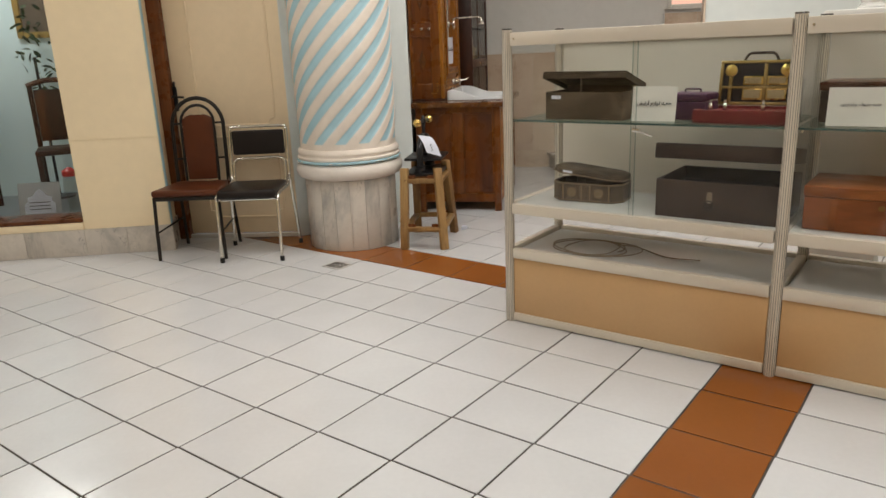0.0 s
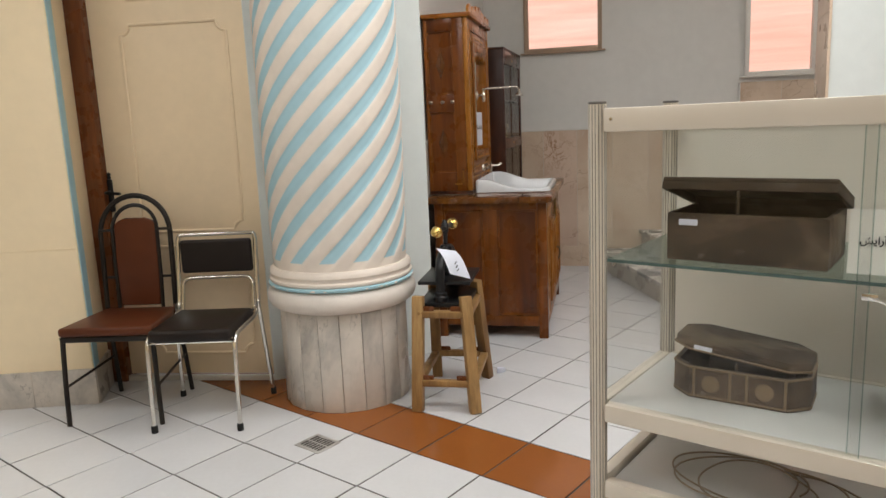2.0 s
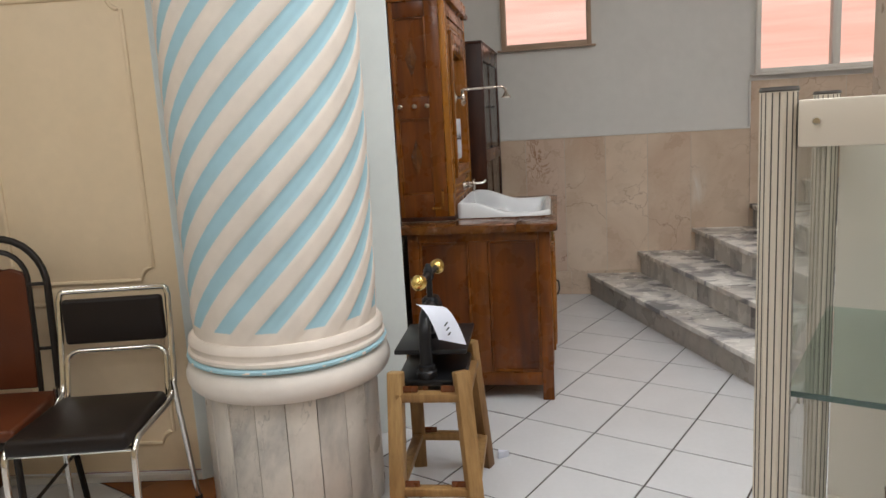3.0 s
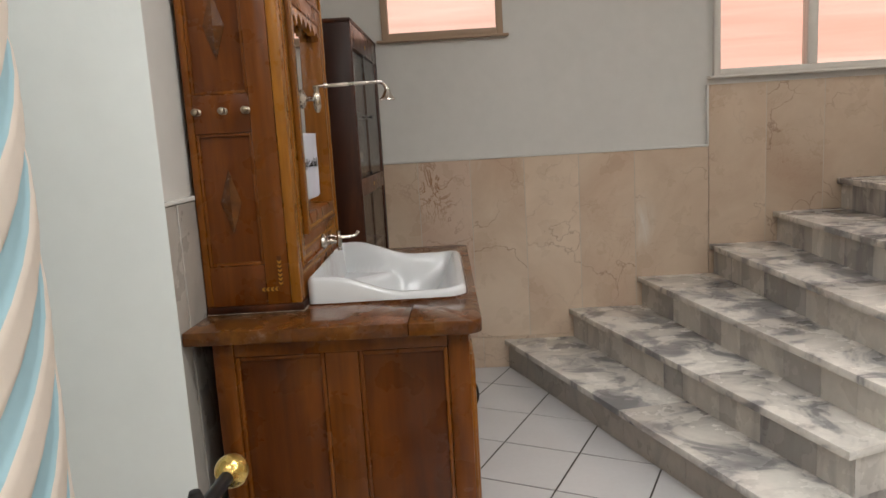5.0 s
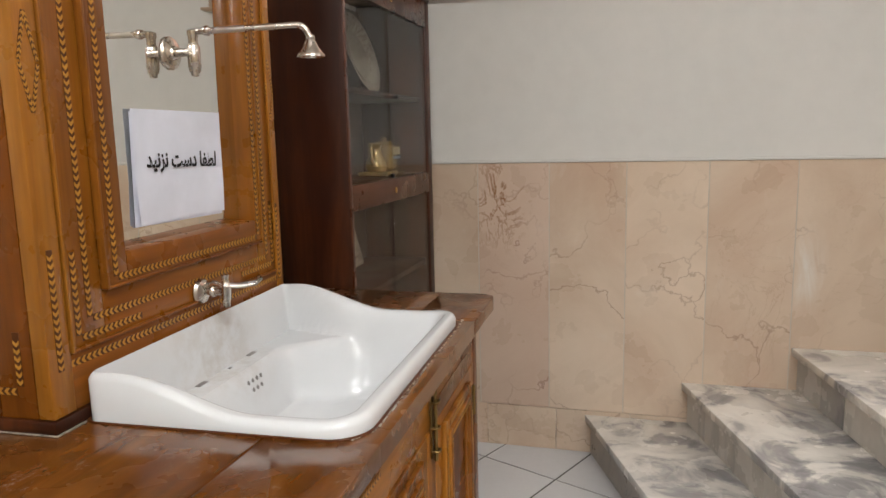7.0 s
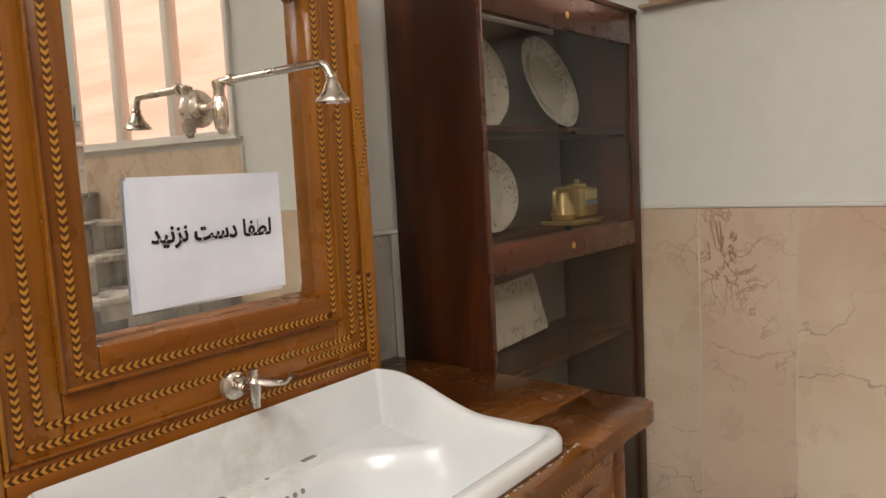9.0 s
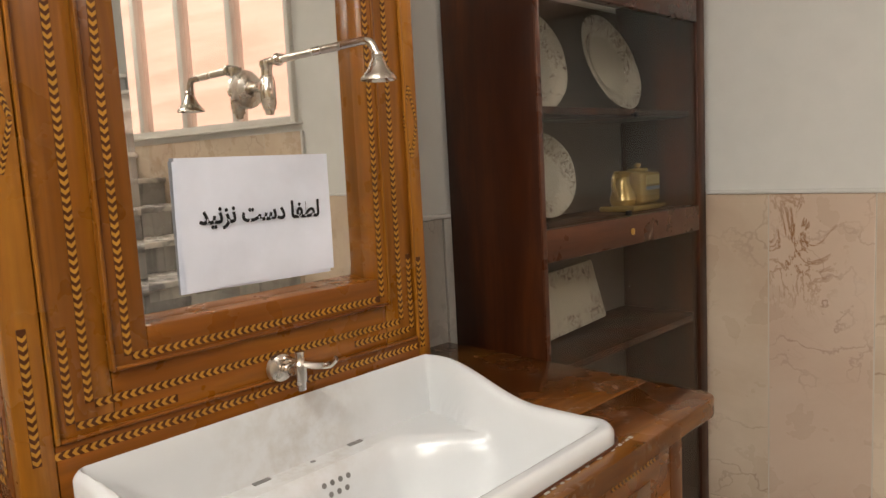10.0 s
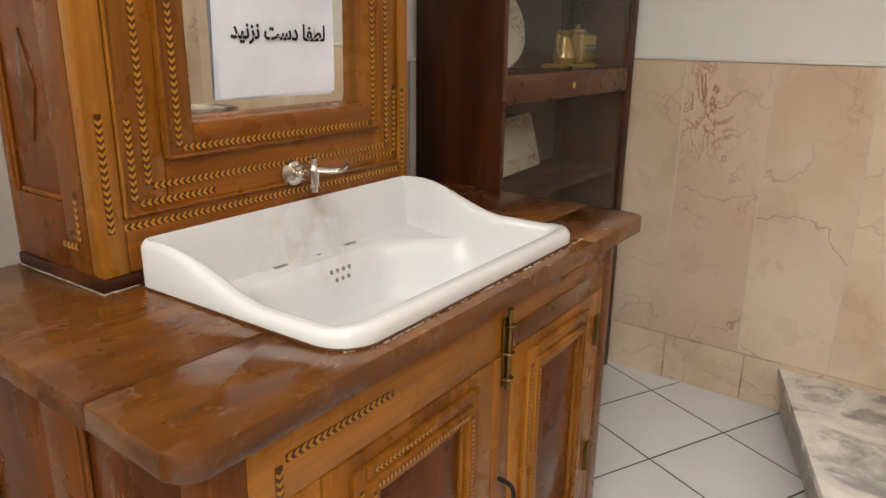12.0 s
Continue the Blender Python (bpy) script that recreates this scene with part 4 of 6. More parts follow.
# inlays of the front
Z = 0.8715
for y, z0, ln, x in ((0.023, 0.965 - Z, 0.19, 0.0), (CW - 0.023, 0.965 - Z, 0.19, 0.0), (0.0715, 1.009 - Z, 0.135, -0.004), (0.7385, 1.009 - Z, 0.155, -0.004), (0.099, 1.033 - Z, 0.84, -0.004), (0.7105, 1.033 - Z, 0.84, -0.004), (0.155, 1.09 - Z, 0.68, 0.008), (0.6515, 1.09 - Z, 0.68, 0.008)):
    inlay(mirror_cabinet, pose(x, y, z0), ln)
for z, y0, ln, x in ((0.970 - Z, 0.030, 0.728, -0.002), (1.004 - Z, 0.078, 0.15, -0.004), (1.009 - Z, 0.585, 0.148, -0.004), (1.030 - Z, 0.106, 0.60, -0.004), (1.088 - Z, 0.160, 0.486, 0.008), (1.83 - Z, 0.16, 0.44, -0.004)):
    inlay(mirror_cabinet, pose(x, y0, z, -90, 0, 0), ln)
for y in (0.023, CW - 0.023):
    for sy, flip in ((-1, 0), (1, 0), (-1, 1), (1, 1)):
        m = pose(0.0, y, 1.43 - Z + (0.072 if flip else -0.072), sy * (14 if flip == 0 else 180 - 14) * -1, 0, 0)
        inlay(mirror_cabinet, m, 0.072, 0.007, 0.009)
inlay(mirror_cabinet, pose(-0.055, 0.0, 0.075, 0, 0, -90), 0.085)
inlay(mirror_cabinet, pose(-0.112, 0.0, 0.066, 0, 90, 0) @ pose(0, 0, 0, 0, 0, -90), 0.05)
# crown and crest
part("cornice", box(-CD - 0.01, 0.022, -0.014, CW + 0.014, CH, CH + 0.028, 0.008), M_WOOD_X, mirror_cabinet)
crest = bmesh.new()
n = 66
prof = [0.018 + 0.035 * abs(math.sin(6.5 * math.pi * i / n)) + 0.03 * math.exp(-((i / n - 0.5) / 0.16) ** 2) for i in range(n + 1)]
fa = [crest.verts.new((0.012, CW * i / n, CH + 0.0285 + prof[i])) for i in range(n + 1)]
fb = [crest.verts.new((-0.004, CW * i / n, CH + 0.0285 + prof[i])) for i in range(n + 1)]
ga = [crest.verts.new((0.012, CW * i / n, CH + 0.0285)) for i in range(n + 1)]
gb = [crest.verts.new((-0.004, CW * i / n, CH + 0.0285)) for i in range(n + 1)]
for i in range(n):
    crest.faces.new((ga[i], ga[i + 1], fa[i + 1], fa[i]))
    crest.faces.new((gb[i + 1], gb[i], fb[i], fb[i + 1]))
    crest.faces.new((fa[i], fa[i + 1], fb[i + 1], fb[i]))
    crest.faces.new((ga[i + 1], ga[i], gb[i], gb[i + 1]))
crest.faces.new((ga[0], fa[0], fb[0], gb[0]))
crest.faces.new((ga[n], gb[n], fb[n], fa[n]))
part("carved_crest", crest, M_WOOD, mirror_cabinet, smooth=False)

# swing-arm fitting on the mirror, and the tap
arm = thing("swing_arm", MC @ pose(-0.0275, 0.410, 0.612), "worn nickel swing arm with a bell-shaped head on the mirror", "wall fitting")
part("rosette", lathe([(0.031, 0.0), (0.032, 0.003), (0.030, 0.006), (0.024, 0.007), (0.023, 0.010), (0.014, 0.012), (0.012, 0.015), (0.0, 0.016)], 28, turn=pose(0, 0, 0, 0, 90, 0)), M_NICKEL, arm)
part("stem", lathe([(0.008, 0.012), (0.008, 0.046)], 12, turn=pose(0, 0, 0, 0, 90, 0)), M_NICKEL, arm)
part("post", lathe([(0.0, -0.046), (0.007, -0.045), (0.008, -0.038), (0.011, -0.036), (0.011, -0.030), (0.0125, -0.028), (0.0125, 0.010), (0.011, 0.012), (0.011, 0.016), (0.009, 0.018), (0.009, 0.030), (0.011, 0.034), (0.0105, 0.042), (0.0, 0.046)], 18, turn=pose(0.046, 0.012, 0)), M_NICKEL, arm)
part("arm", tube(rounded([(0.046, 0.012, 0.018), (0.046, 0.012, 0.040), (0.264, 0.048, 0.046), (0.276, 0.050, 0.020)], 0.018, 6), 0.0062, 10), M_NICKEL, arm)
for s in (0.07,):
    part("collar", lathe([(0.009, -0.006), (0.0105, 0), (0.009, 0.006)], 14, turn=Matrix.Translation((0.074, 0.017, 0.0408)) @ pose(0, 0, 0, 0, 90, 10)), M_NICKEL, arm)
part("bell", lathe([(0.0, 0.026), (0.008, 0.026), (0.0095, 0.022), (0.008, 0.018), (0.0115, 0.012), (0.015, 0.003), (0.022, -0.006), (0.026, -0.010), (0.027, -0.0145), (0.0245, -0.015), (0.015, -0.006), (0.0, 0.0)], 26, turn=pose(0.276, 0.050, 0.0)), M_NICKEL, arm)
tap = thing("wall_tap", MC @ pose(-0.002, 0.412, 1.008 - Z), "small worn nickel wall tap with a curved lever above the basin", "tap")
part("rosette", lathe([(0.025, 0.0), (0.027, 0.003), (0.024, 0.010), (0.013, 0.016), (0.0, 0.018)], 22, turn=pose(0, 0, 0, 0, 90, 0)), M_NICKEL, tap)
part("pipe", tube([(0.012, 0, 0), (0.05, 0.005, -0.002)], 0.0075, 12), M_NICKEL, tap)
part("neck_ring", lathe([(0.010, -0.005), (0.0125, 0), (0.010, 0.005)], 14, turn=pose(0.030, 0.003, 0, 0, 90, 0)), M_NICKEL, tap)
part("valve", lathe([(0.0, -0.034), (0.007, -0.033), (0.008, -0.02), (0.010, -0.016), (0.011, 0.012), (0.008, 0.016), (0.007, 0.03), (0.009, 0.034), (0.0, 0.037)], 16, turn=pose(0.056, 0.006, 0)), M_NICKEL, tap)
part("lever", tube(rounded([(0.060, 0.008, 0.012), (0.085, 0.018, 0.010), (0.112, 0.028, 0.014), (0.122, 0.032, 0.026)], 0.015, 5), 0.0062, 10, flat=0.7), M_NICKEL, tap)
part("link_rod", tube(rounded([(0.014, 0.004, 0.016), (0.03, 0.005, 0.020), (0.052, 0.006, 0.012)], 0.012, 4), 0.0035, 8), M_NICKEL, tap)

# notice on the mirror
notice = thing("paper_notice", MC @ pose(-0.0262, 0.266, 1.160 - Z, 1.2, 0, 90), "white paper notice with bold black print on the mirror", "notice")
part("sheet", sheet(0.297, 0.213, lambda x, z: 0.003 + 0.012 * max(0, 0.18 - x) * max(0, 0.4 - z) * 8 + 0.0012 * math.sin(7 * x + 4 * z)), M_PAPER, notice)
part("under_sheet", sheet(0.297, 0.21, lambda x, z: 0.001, nx=2, nz=2), M_PAPER, notice, m=pose(-0.006, 0, -0.002, 0, 0.8, 0))
lettering("\ufeaa\ufbff\ufee7\ufeb0\ufee7 \ufe96\ufeb3\ufea9 \ufe8e\ufed4\ufec4\ufedf", 0.238, M_INK, notice, pose(0.152, -0.0050, 0.116, 0, 1.5, 0) @ Matrix.Diagonal((1, 1, 1.12, 1)), 0.030, "bold black Persian lettering")
# ---- china cupboard ----
M_PLATE = Mat("cream_china", (0.74, 0.68, 0.58), 0.15, coat=0.3).mottled(5.0, 0.08).m
pp = Mat("patterned_china", (0.74, 0.68, 0.58), 0.16, coat=0.3)
spots = pp.ramp(pp.noise(95, 5, 0.7, pp.coords(spread=True), 0.8), [(0.50, 0.0), (0.58, 0.75)])
clumps = pp.ramp(pp.noise(16, 2, 0.5, pp.coords(spread=True)), [(0.44, 0.0), (0.54, 1.0)])
pp.paint(pp.mix(pp.mix(1.0, spots, clumps, "MULTIPLY"), (0.74, 0.68, 0.58), (0.20, 0.13, 0.12)))
M_RIM = pp.m
M_GOLD = Mat("gilt_glaze", (0.50, 0.34, 0.12), 0.22, 0.45, coat=0.4).mottled(20, 0.35).m
M_DIM_GLASS = clear_glass("smoked_glass", (0.88, 0.88, 0.86), 0.02)
KX, KY0, KY1, KH = -1.10, 7.235, 8.105, 1.835
cupboard = thing("china_cupboard", pose(0, 0, 0), "dark mahogany china cupboard with glass doors beside the washstand", "cupboard")
part("side", box(LEFT_X + 0.003, KX, KY0, KY0 + 0.022, 0.0, KH, 0.002), M_DARK, cupboard)
part("side", box(LEFT_X + 0.003, KX, KY1 - 0.022, KY1, 0.0, KH, 0.002), M_DARK, cupboard)
M_LINING = plaster("cupboard_lining", (0.20, 0.165, 0.135), 0.2)
part("back", box(LEFT_X + 0.003, LEFT_X + 0.012, KY0 + 0.0225, KY1 - 0.0225, 0.02, KH - 0.02), M_LINING, cupboard)
part("top", box(LEFT_X + 0.003, KX + 0.006, KY0 - 0.004, KY1 + 0.004, KH, KH + 0.018, 0.004), M_DARK, cupboard)
part("front_edge", box(KX - 0.001, KX + 0.005, KY0 - 0.001, KY0 + 0.016, 0.0, KH, 0.002), M_MAHOGANY, cupboard)
part("right_post", box(KX - 0.022, KX + 0.003, KY1 - 0.05, KY1 + 0.001, 0.0, KH, 0.003), M_DARK, cupboard)
for z0, z1 in ((1.735, KH), (1.093, 1.172), (0.03, 0.10)):
    part("rail", box(KX - 0.02, KX + 0.004, KY0 + 0.0165, KY1 - 0.051, z0, z1, 0.003), M_MAHOGANY, cupboard)
for z in (1.168, 0.10, 0.815):
    part("deck", box(LEFT_X + 0.0125, KX - 0.021, KY0 + 0.0225, KY1 - 0.0225, z - 0.02, z, 0.001), M_DARK, cupboard)
part("shelf", box(LEFT_X + 0.0125, KX - 0.04, KY0 + 0.0225, KY1 - 0.0225, 1.452, 1.47, 0.001), M_DARK, cupboard)
for z0, z1 in ((1.174, 1.733), (0.102, 1.091)):
    for a, b, x in ((KY0 + 0.0175, 7.634, KX - 0.013), (7.630, KY1 - 0.0515, KX - 0.007)):
        door = part("glass_door", box(x, x + 0.004, a, b, z0, z1, 0.001, seg=1), M_DIM_GLASS, cupboard)
        door.visible_shadow = False
        part("clip", box(x - 0.004, x + 0.008, a + 0.002, a + 0.02, z0, z0 + 0.014, 0.002), M_IRON, door)
for y, z in ((7.653, 1.775), (7.645, 1.13)):
    part("keyhole_plate", lathe([(0.0, 0.0), (0.009, 0.0), (0.010, 0.002), (0.0, 0.004)], 16, turn=pose(KX + 0.004, y, z, 0, 90, 0)), M_BRASS, cupboard)
part("door_knob", lathe([(0.004, 0.0), (0.004, 0.008), (0.008, 0.012), (0.007, 0.018), (0.0, 0.02)], 14, turn=pose(KX - 0.003, 7.664, 1.45, 0, 90, 0)), M_IRON, cupboard)


def plate(name, m, rx, rz, label, rim=M_RIM):
    """An oval plate that faces x."""
    p = thing(name, m, label, "plate", "china in the cupboard")
    own = bmesh.new()
    prof = [(0.0, 0.0), (0.62, 0.0), (0.70, 0.008), (0.97, 0.02), (1.0, 0.0225), (0.97, 0.024), (0.70, 0.0125), (0.62, 0.0045), (0.0, 0.0045)]
    n, rings = 48, []
    for s, x in prof:
        if s == 0:
            rings.append([own.verts.new((x, 0, 0))])
        else:
            w = [1 + (0.018 * abs(math.sin(7 * math.pi * i / n)) if s > 0.9 else 0) for i in range(n)]
            rings.append([own.verts.new((x, rx * s * w[i] * math.cos(2 * math.pi * i / n), rz * s * w[i] * math.sin(2 * math.pi * i / n))) for i in range(n)])
    for a, b in zip(rings, rings[1:]):
        for i in range(n):
            j = (i + 1) % n
            if len(a) == 1:
                own.faces.new((a[0], b[i], b[j]))
            elif len(b) == 1:
                own.faces.new((a[i], a[j], b[0]))
            else:
                own.faces.new((a[i], a[j], b[j], b[i]))
    part("dish", own, rim, p)
    part("well", lathe([(0.0, 0.0), (0.6, 0.0), (0.6, 0.0008), (0.0, 0.0008)], 40, turn=Matrix(((0, 0, 1, 0.0047), (rx, 0, 0, 0), (0, rz, 0, 0), (0, 0, 0, 1)))), M_PLATE, p)
    return p


plate("oval_plate", pose(-1.33, 7.912, 1.630, 0, -10, 0) @ pose(0, 0, 0, -40, 0, 0), 0.172, 0.126, "large oval cream plate with printed floral rim in the cupboard")
plate("oval_plate", pose(-1.33, 7.515, 1.612, 0, -10, 0), 0.142, 0.138, "round cream plate with printed floral rim in the cupboard")
plate("oval_plate", pose(-1.325, 7.530, 1.293, 0, -9, 0), 0.148, 0.121, "cream plate with brown flower sprays leaning in the cupboard")
tray = thing("square_dish", pose(-1.31, 7.655, 0.822, 0, -14, 0) @ pose(0, 0, 0, 3, 0, 0), "square cream dish with dark flower sprays leaning in the cupboard", "dish", "china in the cupboard")
part("dish", box(0.0, 0.02, -0.165, 0.165, 0.0, 0.19, 0.009), M_RIM, tray)
part("well", box(0.0205, 0.0215, -0.09, 0.10, 0.05, 0.14), M_PLATE, tray)
jug = thing("gilt_teapot", pose(-1.24, 7.900, 1.1685) @ Matrix.Diagonal((1.2, 1.2, 1.2, 1)), "small gilt pottery teapot with a printed band on the cupboard shelf", "teapot", "china in the cupboard")
part("foot", box(-0.05, 0.052, -0.088, 0.088, 0.0, 0.016, 0.006), M_GOLD, jug)
part("spout", lathe([(0.0, 0.0165), (0.030, 0.0165), (0.036, 0.030), (0.030, 0.052), (0.019, 0.070), (0.017, 0.088), (0.026, 0.100), (0.022, 0.104), (0.013, 0.102), (0.0, 0.098)], 18, turn=pose(0.0, -0.050, 0)), M_GOLD, jug)
part("spout_handle", tube(rounded([(0.0, -0.066, 0.090), (0.0, -0.092, 0.096), (0.0, -0.094, 0.060), (0.0, -0.078, 0.036)], 0.02, 5), 0.006, 8), M_GOLD, jug)
pot = part("body", box(-0.042, 0.042, -0.020, 0.074, 0.0165, 0.100, 0.012, seg=3), M_GOLD, jug)
part("printed_band", box(0.0425, 0.0432, -0.006, 0.062, 0.066, 0.090), soft("straw_print", (0.42, 0.33, 0.14), 0.4), pot, "straw-coloured printed band")
part("printed_band", box(0.0425, 0.0432, -0.006, 0.062, 0.052, 0.061), soft("slate_blue_print", (0.12, 0.16, 0.24), 0.4), pot, "slate blue printed band")
part("lid", lathe([(0.0, 0.1), (0.030, 0.1005), (0.026, 0.108), (0.008, 0.112), (0.009, 0.120), (0.0, 0.124)], 16, turn=pose(0.0, 0.026, 0)), M_GOLD, jug)
# ---- hall: column, door, pier ----
M_COL_WHITE = plaster("column_white", (0.86, 0.765, 0.67), 0.16)
M_COL_BLUE = plaster("column_blue", (0.42, 0.65, 0.735), 0.14)
M_COL_TORUS = plaster("column_torus", (0.81, 0.74, 0.67), 0.14)
column = thing("striped_column", pose(-1.57, 5.02, 0), "white column with pale blue spiral stripes on a faceted marble base", "column", kind="structure")
N_SLAB, SLAB_TURN = 19, radians(-110.2)
for i in range(N_SLAB):
    a0, a1 = SLAB_TURN + 2 * math.pi * i / N_SLAB + 0.004, SLAB_TURN + 2 * math.pi * (i + 1) / N_SLAB - 0.004
    ro, ri = 0.312 + random.uniform(-0.0015, 0.0015), 0.296
    part("base_slab", prism([(ri * math.cos(a0), ri * math.sin(a0)), (ro * math.cos(a0), ro * math.sin(a0)), (ro * math.cos(a1), ro * math.sin(a1)), (ri * math.cos(a1), ri * math.sin(a1))], 0.0, 0.475, 0.0015), M_PLINTH, column)
part("base_core", lathe([(0.294, 0.0), (0.294, 0.47)], 36), M_JOINT, column)
torus = [(0.30, 0.476), (0.325, 0.478)] + [(0.318 + 0.046 * math.cos(a), 0.531 + 0.053 * math.sin(a)) for a in [math.pi * (-0.5 + i / 12) for i in range(1, 13)]] + [(0.30, 0.585)]
part("torus", lathe(torus, 72), M_COL_TORUS, column, "white plaster torus")
part("collar_ring", lathe([(0.30, 0.586), (0.346, 0.586), (0.354, 0.592), (0.355, 0.600), (0.348, 0.604), (0.30, 0.604)], 72), M_COL_BLUE, column, "pale blue ring with chipped paint")
part("collar", lathe([(0.30, 0.6045), (0.342, 0.6045), (0.349, 0.612), (0.349, 0.622), (0.341, 0.628), (0.340, 0.640), (0.345, 0.648), (0.343, 0.664), (0.332, 0.676), (0.30, 0.68)], 72), M_COL_WHITE, column, "moulded white collar")
BANDS, SUB, TWIST, ZB, ZT = 13, 20, 3.011, 0.672, HALL_CEILING - 0.001
around, up = BANDS * SUB, 60
sm = bmesh.new()
rings = []
for k in range(up + 1):
    z = ZB + (ZT - ZB) * k / up
    swell = 0.0 + 0.010 * math.sin(math.pi * min(1.0, (z - ZB) / 1.6))
    ring = []
    for i in range(around):
        s = (i % SUB) / SUB
        blue = s < 0.44
        prof = -0.004 * min(1.0, 2.2 * math.sin(math.pi * s / 0.44)) if blue else 0.0045 * min(1.0, 1.9 * math.sin(math.pi * (s - 0.44) / 0.56))
        fade = min(1.0, 0.15 + (z - ZB) / 0.10)
        wob = 0.0016 * noise.noise(Vector((i * 0.13, k * 0.5, 3.0)))
        a = 2 * math.pi * i / around + TWIST * (z - ZB) + 0.320
        r = 0.322 + swell + prof * fade + wob
        ring.append(sm.verts.new((r * math.cos(a), r * math.sin(a), z)))
    rings.append(ring)
for k, (a, b) in enumerate(zip(rings, rings[1:])):
    for i in range(around):
        f = sm.faces.new((a[i], a[(i + 1) % around], b[(i + 1) % around], b[i]))
        f.material_index = 1 if (i % SUB) / SUB < 0.44 and k > 0 else 0
sme = finish(sm, True)
sme.materials.append(M_COL_WHITE)
sme.materials.append(M_COL_BLUE)
part("shaft", sme, None, column)
chips = bmesh.new()
for i in range(26):
    a = math.radians(random.uniform(-170, 20))
    s = random.uniform(0.004, 0.011)
    box(0.3535, 0.3562, -s, s, 0.592, 0.592 + s * 0.9, 0.001, chips, turn=pose(0, 0, 0, 0, 0, math.degrees(a)), seg=1)
tagged(part("paint_chip", chips, M_COL_WHITE, column), kind="stuff")

M_DOOR = Mat("beige_door_paint", (0.80, 0.635, 0.43), 0.42, spec=0.4).mottled(1.6, 0.07).mottled(20, 0.04).m
door = thing("door_1", DOOR_M, "cream painted panelled door with a dark handle behind the chairs", "door", kind="structure")
part("leaf", box(0.012, DOOR_L - 0.002, 0.02, 0.06, 0.03, 2.448, 0.003), M_DOOR, door)


def notched(x0, x1, z0, z1, n):
    pts = []
    for cx_, cz_, a0 in ((x0, z0, 90), (x1, z0, 180), (x1, z1, 270), (x0, z1, 0)):
        pts += [(cx_ + n * math.cos(radians(a0 - 90 * i / 5)), 0.018, cz_ + n * math.sin(radians(a0 - 90 * i / 5))) for i in range(6)]
    return pts


for z0, z1 in ((0.818, 1.868), (0.15, 0.735), (1.99, 2.38)):
    part("panel_moulding", tube(notched(0.178, 0.731, z0, z1, 0.05), 0.0085, 8, closed=True), M_DOOR, door)
part("threshold", box(0.0, DOOR_L, -0.012, 0.02, 0.0, 0.028, 0.004), M_WHITE_FRAME, door)
handle = part("door_handle", box(0.012, 0.040, 0.008, 0.0195, 0.93, 1.10, 0.004), M_IRON, door, "dark bronze lever handle")
part("lever", tube(rounded([(0.026, 0.012, 1.035), (0.026, -0.045, 1.035), (0.11, -0.045, 1.028)], 0.02, 4), 0.008, 8), M_IRON, handle)
part("finial", lathe([(0.004, 1.10), (0.010, 1.106), (0.007, 1.118), (0.011, 1.128), (0.0, 1.14)], 10, turn=pose(0.026, 0.013, 0)), M_IRON, handle)
jamb = thing("door_jamb", DOOR_M, "dark brown varnished wooden door jamb", "door frame", kind="structure")
part("jamb_board", box(-0.125, 0.011, -0.03, 0.075, 0.0, 2.449, 0.006), M_FRAME, jamb)

part("plinth_slab", box(PIER_L - 0.30, PIER_L + 0.010, -0.012, -0.0005, 0.0, 0.185, 0.003), M_PLINTH, wall_pier)
part("plinth_slab", box(0.0, PIER_L - 0.3012, -0.012, -0.0005, 0.0, 0.185, 0.003), M_PLINTH, wall_pier)
part("plinth_slab", prism([(PIER_L + 0.0005, 0.0), (PIER_L + 0.012, 0.0), (PIER_L - 0.0385, 0.34), (PIER_L - 0.0505, 0.34)], 0.0, 0.185), M_PLINTH, wall_pier)
for k in range(6):
    part("plinth_slab", box(-0.40 * (k + 1) + 0.0008, -0.40 * k - 0.0008, -0.012, -0.0005, 0.0, 0.185, 0.003), M_PLINTH, wall_display)
part("blue_edge", prism([(PIER_L + 0.0007, 0.004), (PIER_L + 0.004, 0.004), (PIER_L - 0.0065, 0.085), (PIER_L - 0.0122, 0.085)], 0.186, HALL_CEILING - 0.001), M_COL_BLUE, wall_pier, "pale blue painted edge")
part("string_line", box(0.005, PIER_L - 0.004, -0.003, -0.0003, 0.792, 0.797, 0.001), M_CREAM, wall_pier)

# display window
display = thing("window_3", PIER_M, "glazed display window with a brown wooden sill", "window", kind="structure")
part("window_sill", box(-DISPLAY_L, 0, -0.006, 0.24, 0.2355, 0.262, 0.003), M_FRAME, display)
part("marble_ledge", box(-DISPLAY_L, 0, -0.015, -0.0065, 0.186, 0.234, 0.003), M_CREAM, display)
pane = part("pane", box(-DISPLAY_L + 0.002, -0.002, 0.05, 0.056, 0.2625, 2.498), M_GLASS, display)
pane.visible_shadow = False
M_DISPLAY = plaster("display_wall", (0.64, 0.77, 0.79), 0.10)
display_box = bmesh.new()
box(-2.4, 0.32, 1.45, 1.55, 0.0, 2.6, bm=display_box)
box(-2.4, -2.3, 0.25, 1.45, 0.0, 2.6, bm=display_box)
box(0.22, 0.32, 0.52, 1.45, 0.0, 2.6, bm=display_box)
box(-2.4, 0.32, 0.25, 1.55, 2.6, 2.7, bm=display_box)
structure("wall_alcove", display_box, M_DISPLAY, "pale painted walls of the display alcove", m=PIER_M)
structure("floor_alcove", box(-2.3, 0.22, 0.251, 1.449, 0.12, 0.2), plaster("grey_platform", (0.20, 0.22, 0.23), 0.2), "raised floor of the display alcove", "floor", m=PIER_M)
